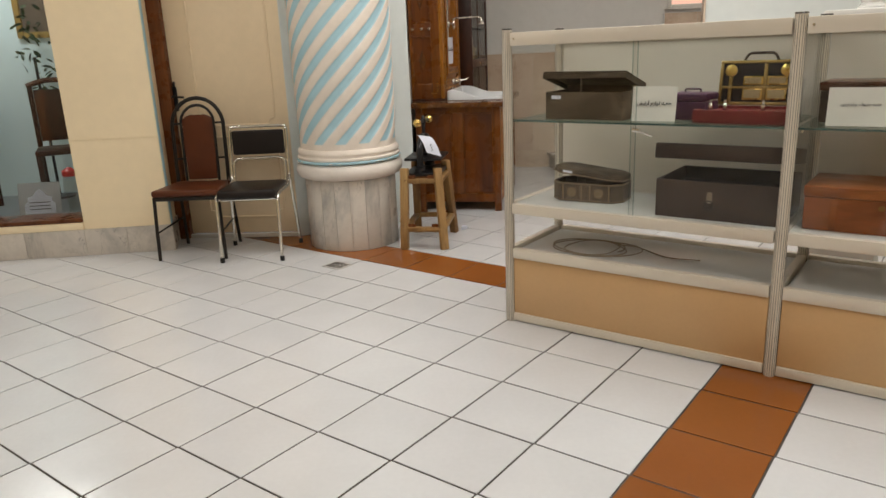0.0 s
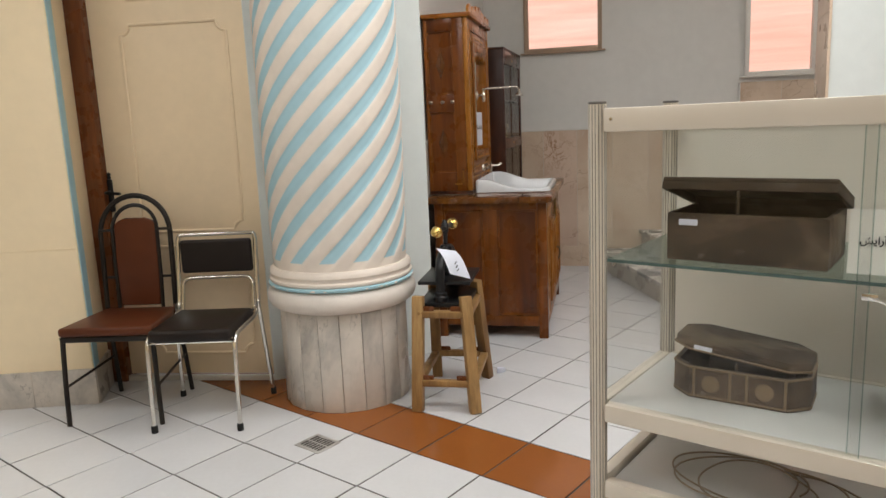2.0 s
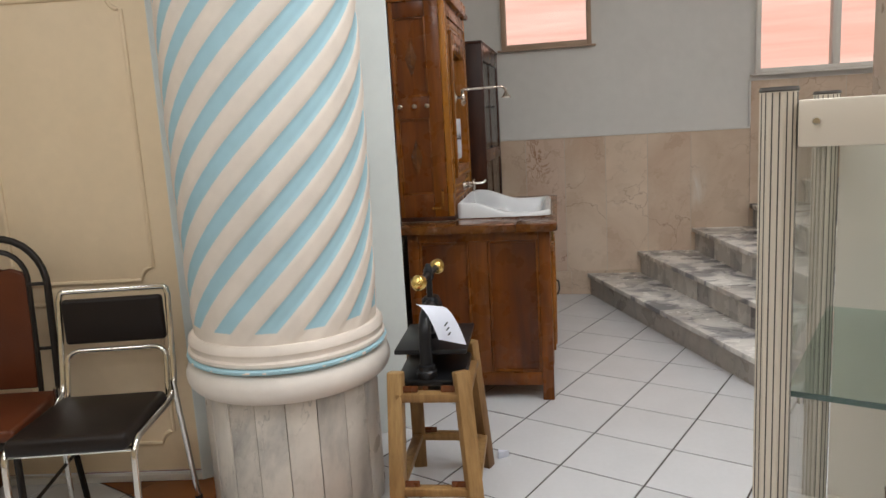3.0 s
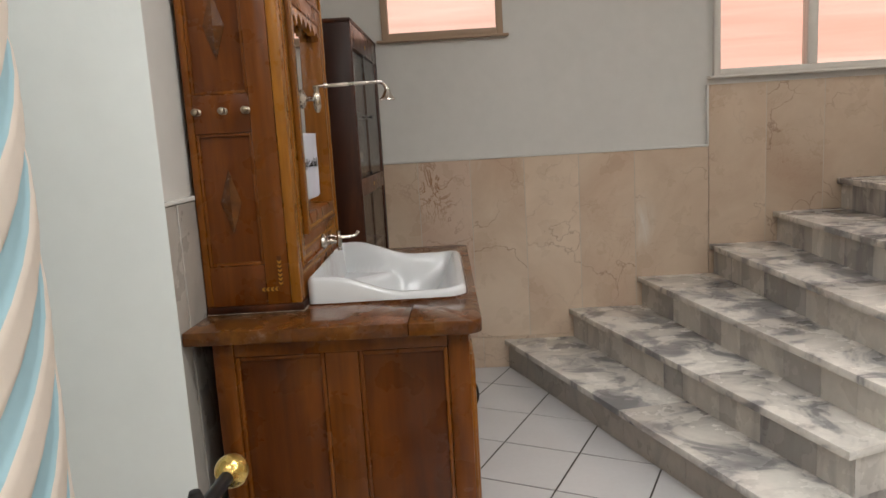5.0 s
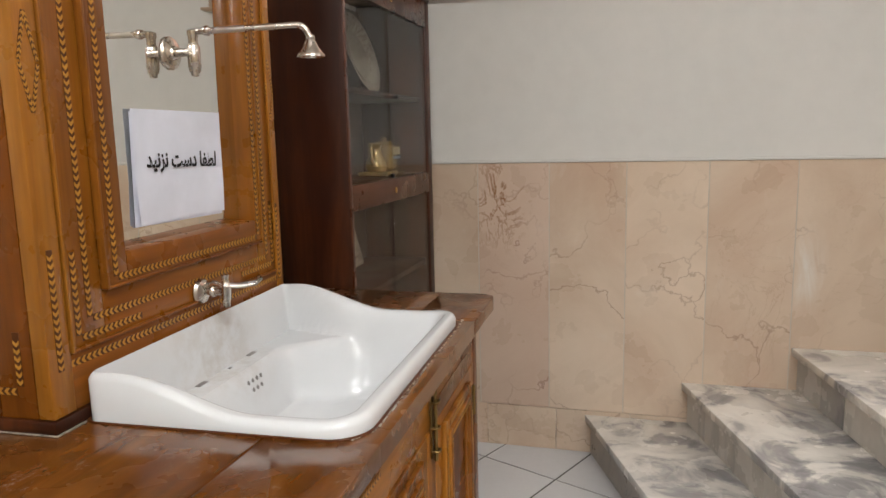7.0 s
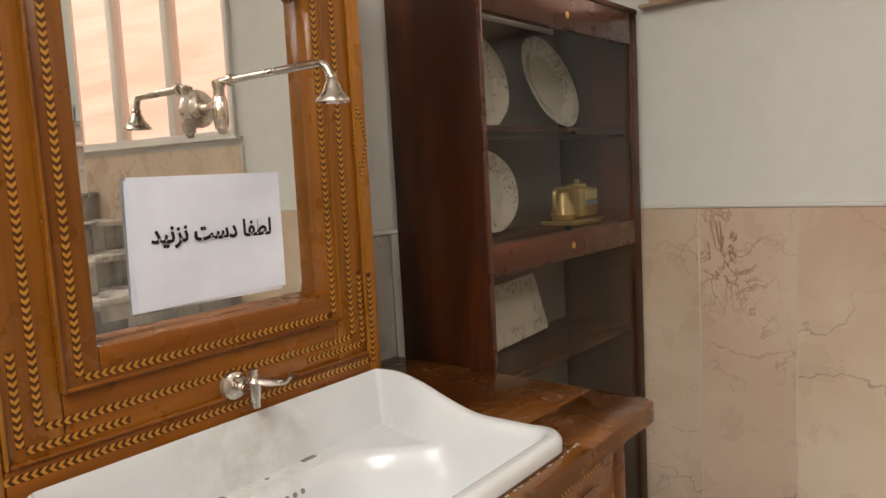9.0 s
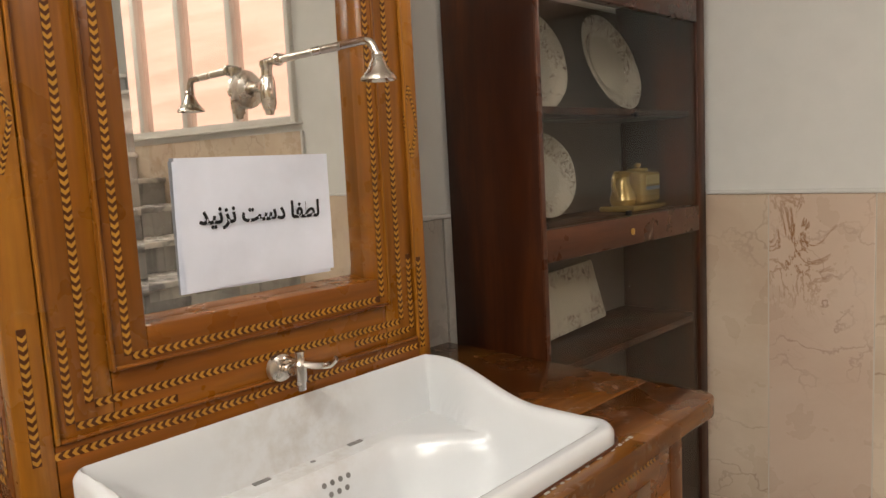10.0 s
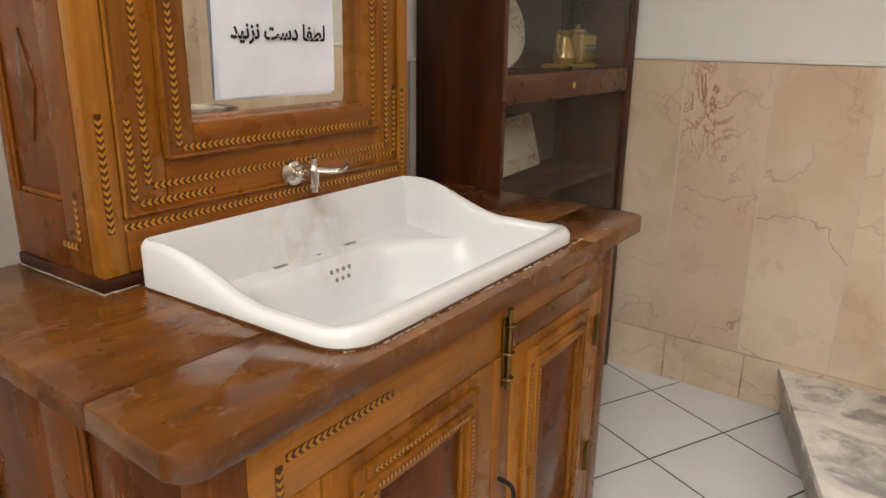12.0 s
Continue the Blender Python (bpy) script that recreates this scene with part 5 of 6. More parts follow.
# overhead panel nobody sees, added to brighten the alcove
lampd = thing("added_alcove_light", PIER_M @ pose(-0.9, 0.7, 2.6), "unseen lamp panel added to light the display alcove", "light")
part("frame", box(-0.33, 0.33, -0.13, 0.13, -0.04, 0, 0.005), M_WHITE_FRAME, lampd)
part("diffuser", box(-0.3, 0.3, -0.1, 0.1, -0.046, -0.0405, 0.002), M_LAMP, lampd)
area_lamp("alcove_lamp", PIER_M @ pose(-0.9, 0.7, 2.54), 0.6, 0.2, 16, (0.92, 0.98, 1.0))


def wooden_chair(m, label):
    c = thing("old_chair", m, label, "chair", "display chairs")
    part("seat", box(-0.21, 0.21, -0.2, 0.2, 0.42, 0.46, 0.01), M_DARK, c)
    for x in (-0.19, 0.19):
        for y in (-0.18, 0.18):
            part("leg", box(x - 0.018, x + 0.018, y - 0.018, y + 0.018, 0.0, 0.42, 0.004), M_DARK, c)
        part("back_post", box(x - 0.018, x + 0.018, 0.165, 0.195, 0.46, 0.95, 0.006), M_DARK, c)
    part("back_panel", box(-0.17, 0.17, 0.172, 0.188, 0.5, 0.9, 0.004), M_DARK, c)
    part("top_rail", tube(rounded([(-0.21, 0.18, 0.93), (-0.1, 0.18, 0.97), (0.1, 0.18, 0.97), (0.21, 0.18, 0.93)], 0.08, 5), 0.02, 8), M_DARK, c)
    return c


wooden_chair(PIER_M @ pose(-0.39, 0.90, 0.2, 0, 0, 20), "dark carved wooden chair in the display alcove")
wooden_chair(PIER_M @ pose(-1.27, 0.92, 0.2, 0, 0, -25), "dark carved wooden chair in the display alcove")
sign = thing("sign_card", PIER_M @ pose(-0.46, 0.42, 0.2, -12, 0, 0), "grey card with a white arched label standing in the alcove", "sign")
part("card", box(-0.15, 0.15, 0, 0.004, 0.0, 0.26, 0.001), soft("grey_card", (0.30, 0.31, 0.32), 0.6), sign)
arch = [(-0.11, 0.03), (0.11, 0.03), (0.11, 0.10), (0.085, 0.125), (0.09, 0.15), (0.045, 0.165), (0.03, 0.19), (0.0, 0.215), (-0.03, 0.19), (-0.045, 0.165), (-0.09, 0.15), (-0.085, 0.125), (-0.11, 0.10)]
ab = bmesh.new()
ab.faces.new([ab.verts.new((x, -0.001, z)) for x, z in arch])
bmesh.ops.solidify(ab, geom=ab.faces[:], thickness=0.0008)
part("label", ab, M_PAPER, sign, smooth=False)
for z in (0.11, 0.085, 0.06):
    part("text_bar", box(-0.075, 0.075, -0.0026, -0.0019, z, z + 0.006), M_INK, sign)
jar = thing("glass_jar", PIER_M @ pose(-0.2, 0.40, 0.2), "glass lamp jar with a red lid in the alcove", "jar")
part("body", lathe([(0.0, 0.0), (0.055, 0.0), (0.06, 0.02), (0.035, 0.06), (0.04, 0.12), (0.055, 0.2), (0.045, 0.28), (0.04, 0.30)], 20), M_DIM_GLASS, jar)
part("lid", lathe([(0.045, 0.30), (0.05, 0.31), (0.048, 0.34), (0.02, 0.36), (0.0, 0.37)], 20), soft("red_enamel", (0.45, 0.03, 0.025), 0.3), jar, "red lid")
picture = thing("picture_frame", PIER_M @ pose(-0.83, 1.445, 1.50), "gilt picture frame on the alcove wall", "picture")
for q in (box(0, 0.05, -0.03, 0, 0, 0.8, 0.008), box(0.45, 0.5, -0.03, 0, 0, 0.8, 0.008), box(0.0505, 0.4495, -0.03, 0, 0, 0.05, 0.008), box(0.0505, 0.4495, -0.03, 0, 0.75, 0.8, 0.008)):
    part("frame_bar", q, M_GOLD, picture)
part("canvas", box(0.05, 0.45, -0.012, -0.004, 0.05, 0.75), plaster("dull_canvas", (0.16, 0.12, 0.09), 0.4), picture)
plant = thing("wall_plant", PIER_M @ pose(-0.66, 1.36, 1.0), "dark leafy sprig in a slim vase stand", "plant")
part("stand", tube([(0, -0.1, -0.8), (0, -0.1, 0.35)], 0.012, 8), M_IRON, plant)
part("stand_foot", lathe([(0.0, -0.8), (0.12, -0.8), (0.12, -0.785), (0.0, -0.775)], 20, turn=pose(0, -0.1, 0)), M_IRON, plant)
lf = bmesh.new()
for i in range(60):
    p = Vector((random.gauss(0, 0.09), -0.1 + random.gauss(0, 0.07), 0.2 + random.uniform(-0.15, 0.55)))
    s = random.uniform(0.025, 0.05)
    q = Euler([random.uniform(-1.2, 1.2) for _ in range(3)]).to_matrix()
    lf.faces.new([lf.verts.new(p + q @ Vector(c) * s) for c in ((-1, 0, 0), (-0.3, 0.4, 0.1), (0.5, 0.35, 0.1), (1, 0, -0.1), (0.5, -0.35, 0.1), (-0.3, -0.4, 0.1))])
tagged(part("leaves", lf, soft("dark_leaf", (0.035, 0.06, 0.03), 0.5), plant), kind="stuff")

# floor drain
drain = thing("floor_drain", pose(-1.47, 4.40, 0.0, 0, 0, TILE_TURN), "small square steel floor drain grating", "drain", kind="structure")
part("frame", box(-0.075, 0.075, -0.065, 0.065, -0.002, 0.0025, 0.001), Mat("dull_steel", (0.55, 0.53, 0.50), 0.45, 0.4).mottled(20.0, 0.2).m, drain)
for i in range(7):
    for k in range(2):
        part("slot", box(-0.058 + 0.0175 * i, -0.047 + 0.0175 * i, -0.048 + 0.052 * k, -0.004 + 0.052 * k, 0.0026, 0.0031), M_GROUT, drain)

# ---- chairs ----
M_BROWN_VINYL = soft("brown_vinyl", (0.105, 0.028, 0.010), 0.36, 140, 0.2)
M_BLACK_VINYL = soft("black_vinyl", (0.014, 0.009, 0.007), 0.45, 140, 0.25)
M_DARK_TUBE = Mat("dark_brown_tube", (0.012, 0.0075, 0.005), 0.42, 0.0, spec=0.35).mottled(30, 0.3).m
M_RUBBER = soft("black_rubber", (0.015, 0.015, 0.015), 0.8)


def pad(w0, w1, d0, d1, z0, z1, bevel):
    """A cushion, w0 wide in front and w1 behind."""
    own = prism([(-w0, d0), (w0, d0), (w1, d1), (-w1, d1)], z0, z1)
    bmesh.ops.bevel(own, geom=own.edges[:], offset=bevel, segments=4, affect="EDGES", profile=0.5)
    return own


bc = thing("arched_chair", pose(-2.502, 4.443, 0, 0, 0, 12) @ Matrix.Diagonal((0.95, 0.87, 1, 1)), "dark metal chair with arched back and brown vinyl pads", "chair", "hall chairs")
part("seat", pad(0.235, 0.19, -0.01, 0.42, 0.425, 0.468, 0.016), M_BROWN_VINYL, bc)
part("seat_frame", prism([(-0.232, 0.0), (0.232, 0.0), (0.187, 0.415), (-0.187, 0.415)], 0.398, 0.4245, 0.004), M_DARK_TUBE, bc)
for s in (-1, 1):
    leg = part("front_leg", tube(rounded([(s * 0.222, 0.012, 0.415), (s * 0.228, -0.004, 0.2), (s * 0.232, -0.012, 0.0)], 0.05, 3), 0.0125, 8), M_DARK_TUBE, bc)
    leg = part("rear_leg", tube([(s * 0.185, 0.425, 0.43), (s * 0.195, 0.46, 0.2), (s * 0.20, 0.49, 0.0)], 0.0125, 8), M_DARK_TUBE, bc)
    part("side_brace", tube([(s * 0.228, 0.0, 0.185), (s * 0.197, 0.465, 0.205)], 0.0065, 8), M_DARK_TUBE, bc)
arch_o = [(-0.185, 0.425, 0.43), (-0.187, 0.44, 0.62)] + [(0.187 * -math.cos(a), 0.455 + 0.028 * math.sin(a), 0.84 + 0.187 * math.sin(a)) for a in [math.pi * i / 16 for i in range(17)]] + [(0.187, 0.44, 0.62), (0.185, 0.425, 0.43)]
part("outer_arch", tube(arch_o, 0.0135, 10), M_DARK_TUBE, bc)
arch_i = [(-0.118, 0.425, 0.46), (-0.12, 0.438, 0.62)] + [(0.12 * -math.cos(a), 0.45 + 0.026 * math.sin(a), 0.86 + 0.12 * math.sin(a)) for a in [math.pi * i / 14 for i in range(15)]] + [(0.12, 0.438, 0.62), (0.118, 0.425, 0.46)]
part("inner_arch", tube(arch_i, 0.010, 8), M_DARK_TUBE, bc)
for s in (-1, 1):
    for z in (0.62, 0.86):
        part("spacer", tube([(s * 0.12, 0.443, z), (s * 0.187, 0.446, z)], 0.007, 6), M_DARK_TUBE, bc)
bp = bmesh.new()
outline = [(-0.105, 0.475), (0.105, 0.475), (0.112, 0.70), (0.112, 0.885), (0.085, 0.905), (0.045, 0.918), (0.0, 0.908), (-0.045, 0.918), (-0.085, 0.905), (-0.112, 0.885), (-0.112, 0.70)]
fa = [bp.verts.new((x, 0.425 + 0.03 * (z - 0.475) / 0.43, z)) for x, z in outline]
fb = [bp.verts.new((x, 0.455 + 0.03 * (z - 0.475) / 0.43, z)) for x, z in outline]
bp.faces.new(fa)
bp.faces.new(fb[::-1])
for i in range(len(outline)):
    j = (i + 1) % len(outline)
    bp.faces.new((fa[i], fa[j], fb[j], fb[i]))
bmesh.ops.bevel(bp, geom=bp.edges[:], offset=0.007, segments=3, affect="EDGES", profile=0.5)
part("backrest", bp, M_BROWN_VINYL, bc)

kc = thing("chrome_chair", pose(-2.072, 4.450, 0, 0, 0, 13), "chrome tube chair with black vinyl seat and backrest beside the column", "chair", "hall chairs")
part("seat", pad(0.188, 0.185, -0.015, 0.37, 0.412, 0.470, 0.022), M_BLACK_VINYL, kc)
part("backrest", box(-0.178, 0.178, 0.430, 0.463, 0.635, 0.80, 0.014, turn=Matrix.Identity(4), seg=3), M_BLACK_VINYL, kc)
for s in (-1, 1):
    leg = part("side_tube", tube(rounded([(s * 0.193, 0.463, 0.80), (s * 0.198, 0.41, 0.47), (s * 0.198, 0.33, 0.435), (s * 0.197, 0.01, 0.435), (s * 0.195, -0.02, 0.012)], 0.06, 6), 0.0108, 10), M_CHROME, kc)
    part("rubber_foot", lathe([(0.0, 0.0), (0.0145, 0.0), (0.0145, 0.03), (0.011, 0.034)], 12, turn=pose(s * 0.195, -0.02, 0)), M_RUBBER, leg)
    leg = part("rear_leg", tube([(s * 0.205, 0.375, 0.50), (s * 0.233, 0.418, 0.012)], 0.0105, 10), M_CHROME, kc)
    part("rubber_foot", lathe([(0.0, 0.0), (0.014, 0.0), (0.014, 0.03), (0.011, 0.034)], 12, turn=pose(s * 0.233, 0.418, 0)), M_RUBBER, leg)
part("top_tube", tube(rounded([(-0.193, 0.462, 0.79), (-0.188, 0.468, 0.824), (0.188, 0.468, 0.824), (0.193, 0.462, 0.79)], 0.03, 6), 0.0108, 10), M_CHROME, kc)
part("inner_bow", tube(rounded([(-0.176, 0.393, 0.44), (-0.176, 0.433, 0.612), (0.176, 0.433, 0.612), (0.176, 0.393, 0.44)], 0.05, 6), 0.009, 10), M_CHROME, kc)
part("front_tube", tube([(-0.19, 0.03, 0.404), (0.19, 0.03, 0.404)], 0.009, 8), M_CHROME, kc)

# ---- stool with the press ----
stool = thing("wooden_stool", pose(-1.03, 5.04, 0, 0, 0, 3.5), "rough pine stool with splayed legs beside the column", "stool")


def beam(p, q, w, d):
    """A bar with a w by d section from p to q."""
    p, q = Vector(p), Vector(q)
    m = Matrix.Translation(p) @ (q - p).to_track_quat("Z", "Y").to_matrix().to_4x4()
    return box(-w / 2, w / 2, -d / 2, d / 2, 0, (q - p).length, 0.005, turn=m)


FEET = {(-1, -1): (-0.125, -0.235), (1, -1): (0.145, -0.235), (-1, 1): (-0.125, 0.235), (1, 1): (0.142, 0.232)}
TOPS = {(-1, -1): (-0.115, -0.165), (1, -1): (0.105, -0.165), (-1, 1): (-0.112, 0.165), (1, 1): (0.105, 0.165)}
for key in FEET:
    part("leg", beam((*FEET[key], 0.0), (*TOPS[key], 0.535), 0.052, 0.042), M_RAW, stool)


def on_leg(key, z):
    s = z / 0.535
    return tuple(FEET[key][i] + (TOPS[key][i] - FEET[key][i]) * s for i in (0, 1)) + (z,)


for a, b in (((-1, -1), (1, -1)), ((-1, 1), (1, 1)), ((-1, -1), (-1, 1)), ((1, -1), (1, 1))):
    for z, w in ((0.452, 0.045), (0.135, 0.038)):
        part("rail", beam(on_leg(a, z), on_leg(b, z), w, 0.03), M_RAW, stool)
        if a[0] != b[0]:
            for p, q in ((a, b), (b, a)):
                p, q = Vector(on_leg(p, z + w * 0.2)), Vector(on_leg(q, z + w * 0.2))
                d = (q - p).normalized()
                part("dark_tenon", beam(p - d * 0.027, p + d * 0.075, 0.009, 0.056), M_FRAME, stool, "dark tenon strip")
press = thing("book_press", pose(-1.038, 5.09, 0.476, 0, 0, 3.5), "black cast-iron book press with brass ball handles on the stool", "press")
part("bed_plate", box(-0.118, 0.118, -0.20, 0.19, 0.0, 0.022, 0.005), M_IRON, press)
part("platen", box(-0.125, 0.125, -0.15, 0.18, 0.095, 0.112, 0.004), M_IRON, press)
part("pillar_foot", lathe([(0.034, 0.022), (0.036, 0.028), (0.036, 0.045), (0.03, 0.05), (0.03, 0.065), (0.02, 0.07)], 18, turn=pose(-0.012, -0.165, 0)), M_IRON, press)
part("pillar_foot", lathe([(0.034, 0.022), (0.036, 0.028), (0.036, 0.045), (0.03, 0.05), (0.03, 0.065), (0.02, 0.07)], 18, turn=pose(-0.012, 0.165, 0)), M_IRON, press)
part("arch", tube(rounded([(-0.012, -0.165, 0.03), (-0.012, -0.165, 0.19), (-0.012, -0.09, 0.235), (-0.012, 0.09, 0.235), (-0.012, 0.165, 0.19), (-0.012, 0.165, 0.03)], 0.09, 7), 0.022, 14), M_IRON, press)
part("boss", lathe([(0.026, 0.205), (0.03, 0.215), (0.03, 0.25), (0.022, 0.262), (0.0, 0.265)], 18, turn=pose(-0.012, 0.0, 0)), M_IRON, press)
part("screw", lathe([(0.02, 0.112), (0.022, 0.13), (0.011, 0.135)] + [(0.0105 + 0.0018 * (i % 2), 0.14 + 0.006 * i) for i in range(28)] + [(0.011, 0.33), (0.0, 0.365)], 14, turn=pose(-0.012, 0, 0)), M_IRON, press)
part("hub", lathe([(0.0, 0.320), (0.014, 0.322), (0.018, 0.331), (0.018, 0.358), (0.013, 0.368), (0.008, 0.382), (0.0, 0.384)], 16, turn=pose(-0.012, 0, 0)), M_IRON, press)
part("bar", tube([(-0.024, -0.125, 0.344), (0.0, 0.125, 0.344)], 0.0115, 10), M_IRON, press)
for y, x in ((-0.138, -0.025), (0.138, 0.001)):
    part("ball", lathe([(0.0, -0.03)] + [(0.028 * math.cos(a), 0.028 * math.sin(a)) for a in [math.pi * (-0.5 + i / 12) for i in range(1, 12)]] + [(0.0, 0.03)], 22, turn=pose(x, y, 0.344, 90, 0, 0)), M_BRASS, press, "polished brass ball")
plug = thing("paper_wedge", pose(-0.862, 5.335, 0.0, 0, 0, 30), "small folded white paper wedge on the floor by the stool", "paper")
part("wedge", prism([(0.0, 0.0), (0.05, 0.005), (0.012, 0.03)], 0.0, 0.028, 0.003), M_PAPER, plug)
tag = thing("paper_tag", pose(-1.03, 4.985, 0.732, 0, 0, 22), "curled white paper tag with small print on the press", "tag")
tg = bmesh.new()
rows = []
for k in range(9):
    s = k / 8
    rows.append([(-0.048 + 0.062 * s + 0.095 * i / 4, -0.01 - 0.05 * s - 0.0 * i, 0.012 - 0.012 * s - 0.105 * s * s - 0.03 * (i / 4) * (0.6 + 0.4 * s)) for i in range(5)])
for off in (0.0, -0.0008):
    vr = [[tg.verts.new((x, y + off, z)) for x, y, z in row] for row in rows]
    for a, b in zip(vr, vr[1:]):
        for i in range(4):
            tg.faces.new((a[i], a[i + 1], b[i + 1], b[i]))
part("sheet", tg, M_PAPER, tag)
for i in range(3):
    part("text_bar", box(0.0, 0.004, -0.002, 0.0, 0, 0.022, turn=pose(0.038 + 0.004 * i, -0.0465 - 0.003 * i, -0.062 - 0.017 * i, 40, 25, 0)), M_INK, tag)
# ---- showcases ----
M_LAMINATE = Mat("tan_laminate", (0.62, 0.385, 0.185), 0.38).mottled(4.0, 0.05).mottled(60.0, 0.03).m
M_BACK = plaster("cream_panel", (0.80, 0.73, 0.64), 0.08)
M_DECK = Mat("grey_white_laminate", (0.60, 0.59, 0.56), 0.28).mottled(3.0, 0.08).m
M_SHELF_GLASS = clear_glass("green_shelf_glass", (0.80, 0.89, 0.86), 0.03)
M_EDGE = Mat("glass_edge", (0.06, 0.11, 0.10), 0.15).m
M_GROOVE = soft("dark_groove", (0.10, 0.09, 0.08), 0.5)
CASE_M, _ = line((-0.272, 3.620), (0.807, 3.156))
BAY, DEEP, TALL = 1.175, 0.50, 1.343


def case_post(parent, x, y):
    p = part("post", lathe([(0.0225, 0.0), (0.0225, TALL + 0.008)], 8, turn=pose(x, y, 0, 0, 0, 22.5)), M_ALU, parent, "fluted cream aluminium post", smooth=False)
    for k in range(8):
        a = radians(45 * k)
        for off in (-0.004, 0.004):
            part("groove", box(0.0203, 0.0212, off - 0.0008, off + 0.0008, 0.002, TALL + 0.007, turn=pose(x, y, 0, 0, 0, 45 * k)), M_GROOVE, p)
    part("cap", lathe([(0.022, TALL + 0.008), (0.0235, TALL + 0.010), (0.022, TALL + 0.014), (0.0, TALL + 0.0145)], 16, turn=pose(x, y, 0)), M_GROOVE, p)


def showcase(x0, last):
    c = thing("showcase", CASE_M @ pose(x0, 0, 0), "glass showcase in cream aluminium profiles with tan laminate base", "showcase", "museum showcases")
    a, b = 0.024, BAY - 0.024
    case_post(c, 0.0, 0.0)
    case_post(c, 0.0, DEEP)
    if last:
        case_post(c, BAY, 0.0)
        case_post(c, BAY, DEEP)
    for z0, z1, t in ((1.284, 1.340, 0.018), (0.535, 0.582, 0.018), (0.320, 0.368, 0.016), (0.006, 0.045, 0.014)):
        for y in (0.0, DEEP):
            part("beam", box(a, b, y - t, y + t, z0, z1, 0.003), M_ALU, c)
        part("end_beam", box(-t, t, a, DEEP - a, z0, z1, 0.003), M_ALU, c)
    part("front_panel", box(a, b, -0.006, 0.006, 0.0455, 0.3195, 0.001), M_LAMINATE, c, "tan laminate panel")
    part("end_panel", box(-0.006, 0.006, a, DEEP - a, 0.0455, 0.3195, 0.001), M_LAMINATE, c)
    part("lower_shelf", box(a, b, 0.017, DEEP - 0.02, 0.338, 0.350, 0.001), M_DECK, c)
    part("deck", box(0.0195, BAY - 0.0195, 0.019, DEEP - 0.02, 0.566, 0.580, 0.001), M_DECK, c)
    part("back_panel", box(a, b, DEEP - 0.004, DEEP + 0.004, 0.5825, 1.2835), M_BACK, c)
    part("back_panel", box(a, b, DEEP - 0.004, DEEP + 0.004, 0.0455, 0.3195), M_LAMINATE, c)
    part("roof_panel", box(0.02, BAY - 0.02, 0.019, DEEP - 0.019, 1.326, 1.334), M_SHELF_GLASS, c).visible_shadow = False
    mid = BAY * 0.5
    for u, v, y in ((a, mid + 0.012, -0.006), (mid - 0.012, b, 0.004)):
        p = part("front_pane", box(u, v, y, y + 0.005, 0.5825, 1.2835), M_GLASS, c)
        p.visible_shadow = False
        e = mid + 0.012 if u == a else mid - 0.012
        part("pane_edge", box(e - 0.001, e + 0.001, y - 0.0004, y + 0.0054, 0.583, 1.283), M_SHELF_GLASS, p)
    p = part("end_pane", box(-0.003, 0.003, a, DEEP - a, 0.5825, 1.2835), M_GLASS, c)
    p.visible_shadow = False
    s = part("glass_shelf", box(0.014, BAY - 0.014, 0.018, DEEP - 0.012, 0.955, 0.963), M_SHELF_GLASS, c, "greenish glass shelf")
    s.visible_shadow = False
    part("shelf_edge", box(0.014, BAY - 0.014, 0.0165, 0.0175, 0.955, 0.963), M_EDGE, s)
    for x in (0.03, BAY - 0.03):
        part("shelf_pin", lathe([(0.005, -0.012), (0.005, 0.0)], 10, turn=pose(x, 0.03, 0.955)), M_CHROME, c)
    lock = part("lock", box(mid + 0.0, mid + 0.03, -0.014, -0.0065, 0.93, 0.945, 0.002), M_CHROME, c, "small steel showcase lock")
    part("key_bar", tube([(mid + 0.012, -0.012, 0.938), (mid + 0.085, -0.016, 0.915)], 0.0035, 6), M_CHROME, lock)
    part("screw", lathe([(0.0, 0.0), (0.005, 0.0), (0.004, 0.002), (0.0, 0.0025)], 10, turn=pose(a + 0.02, -0.018, 1.314, 90, 0, 0)), M_CHROME, c)


showcase(0.0, False)
showcase(BAY + 0.0, True)

# ---- exhibits ----
M_OLD_BOX = varnished("weathered_box", (0.030, 0.018, 0.010), (0.10, 0.066, 0.040), (0.34, 0.25, 0.165), (0.5, 1, 1), (0.5, 0.8), 0.0, 0.1, 0.55)
M_TAN_PAINT = soft("worn_tan_paint", (0.24, 0.165, 0.095), 0.5, 60, 0.3)
M_TRUNK = varnished("dark_trunk", (0.028, 0.014, 0.009), (0.055, 0.031, 0.021), (0.10, 0.062, 0.043), (0.5, 1, 1), (0.4, 0.7), 0.0, 0.1)
M_PURPLE = soft("purple_leather", (0.07, 0.022, 0.055), 0.4)
M_RED = soft("red_leather", (0.16, 0.016, 0.018), 0.45)
M_CHEST = varnished("red_chest", (0.17, 0.045, 0.014), (0.32, 0.09, 0.024), (0.42, 0.14, 0.038), (0.3, 1, 1), (0.3, 0.5), 0.1, 0.1)
M_VELVET = soft("dark_velvet", (0.02, 0.018, 0.022), 0.9)


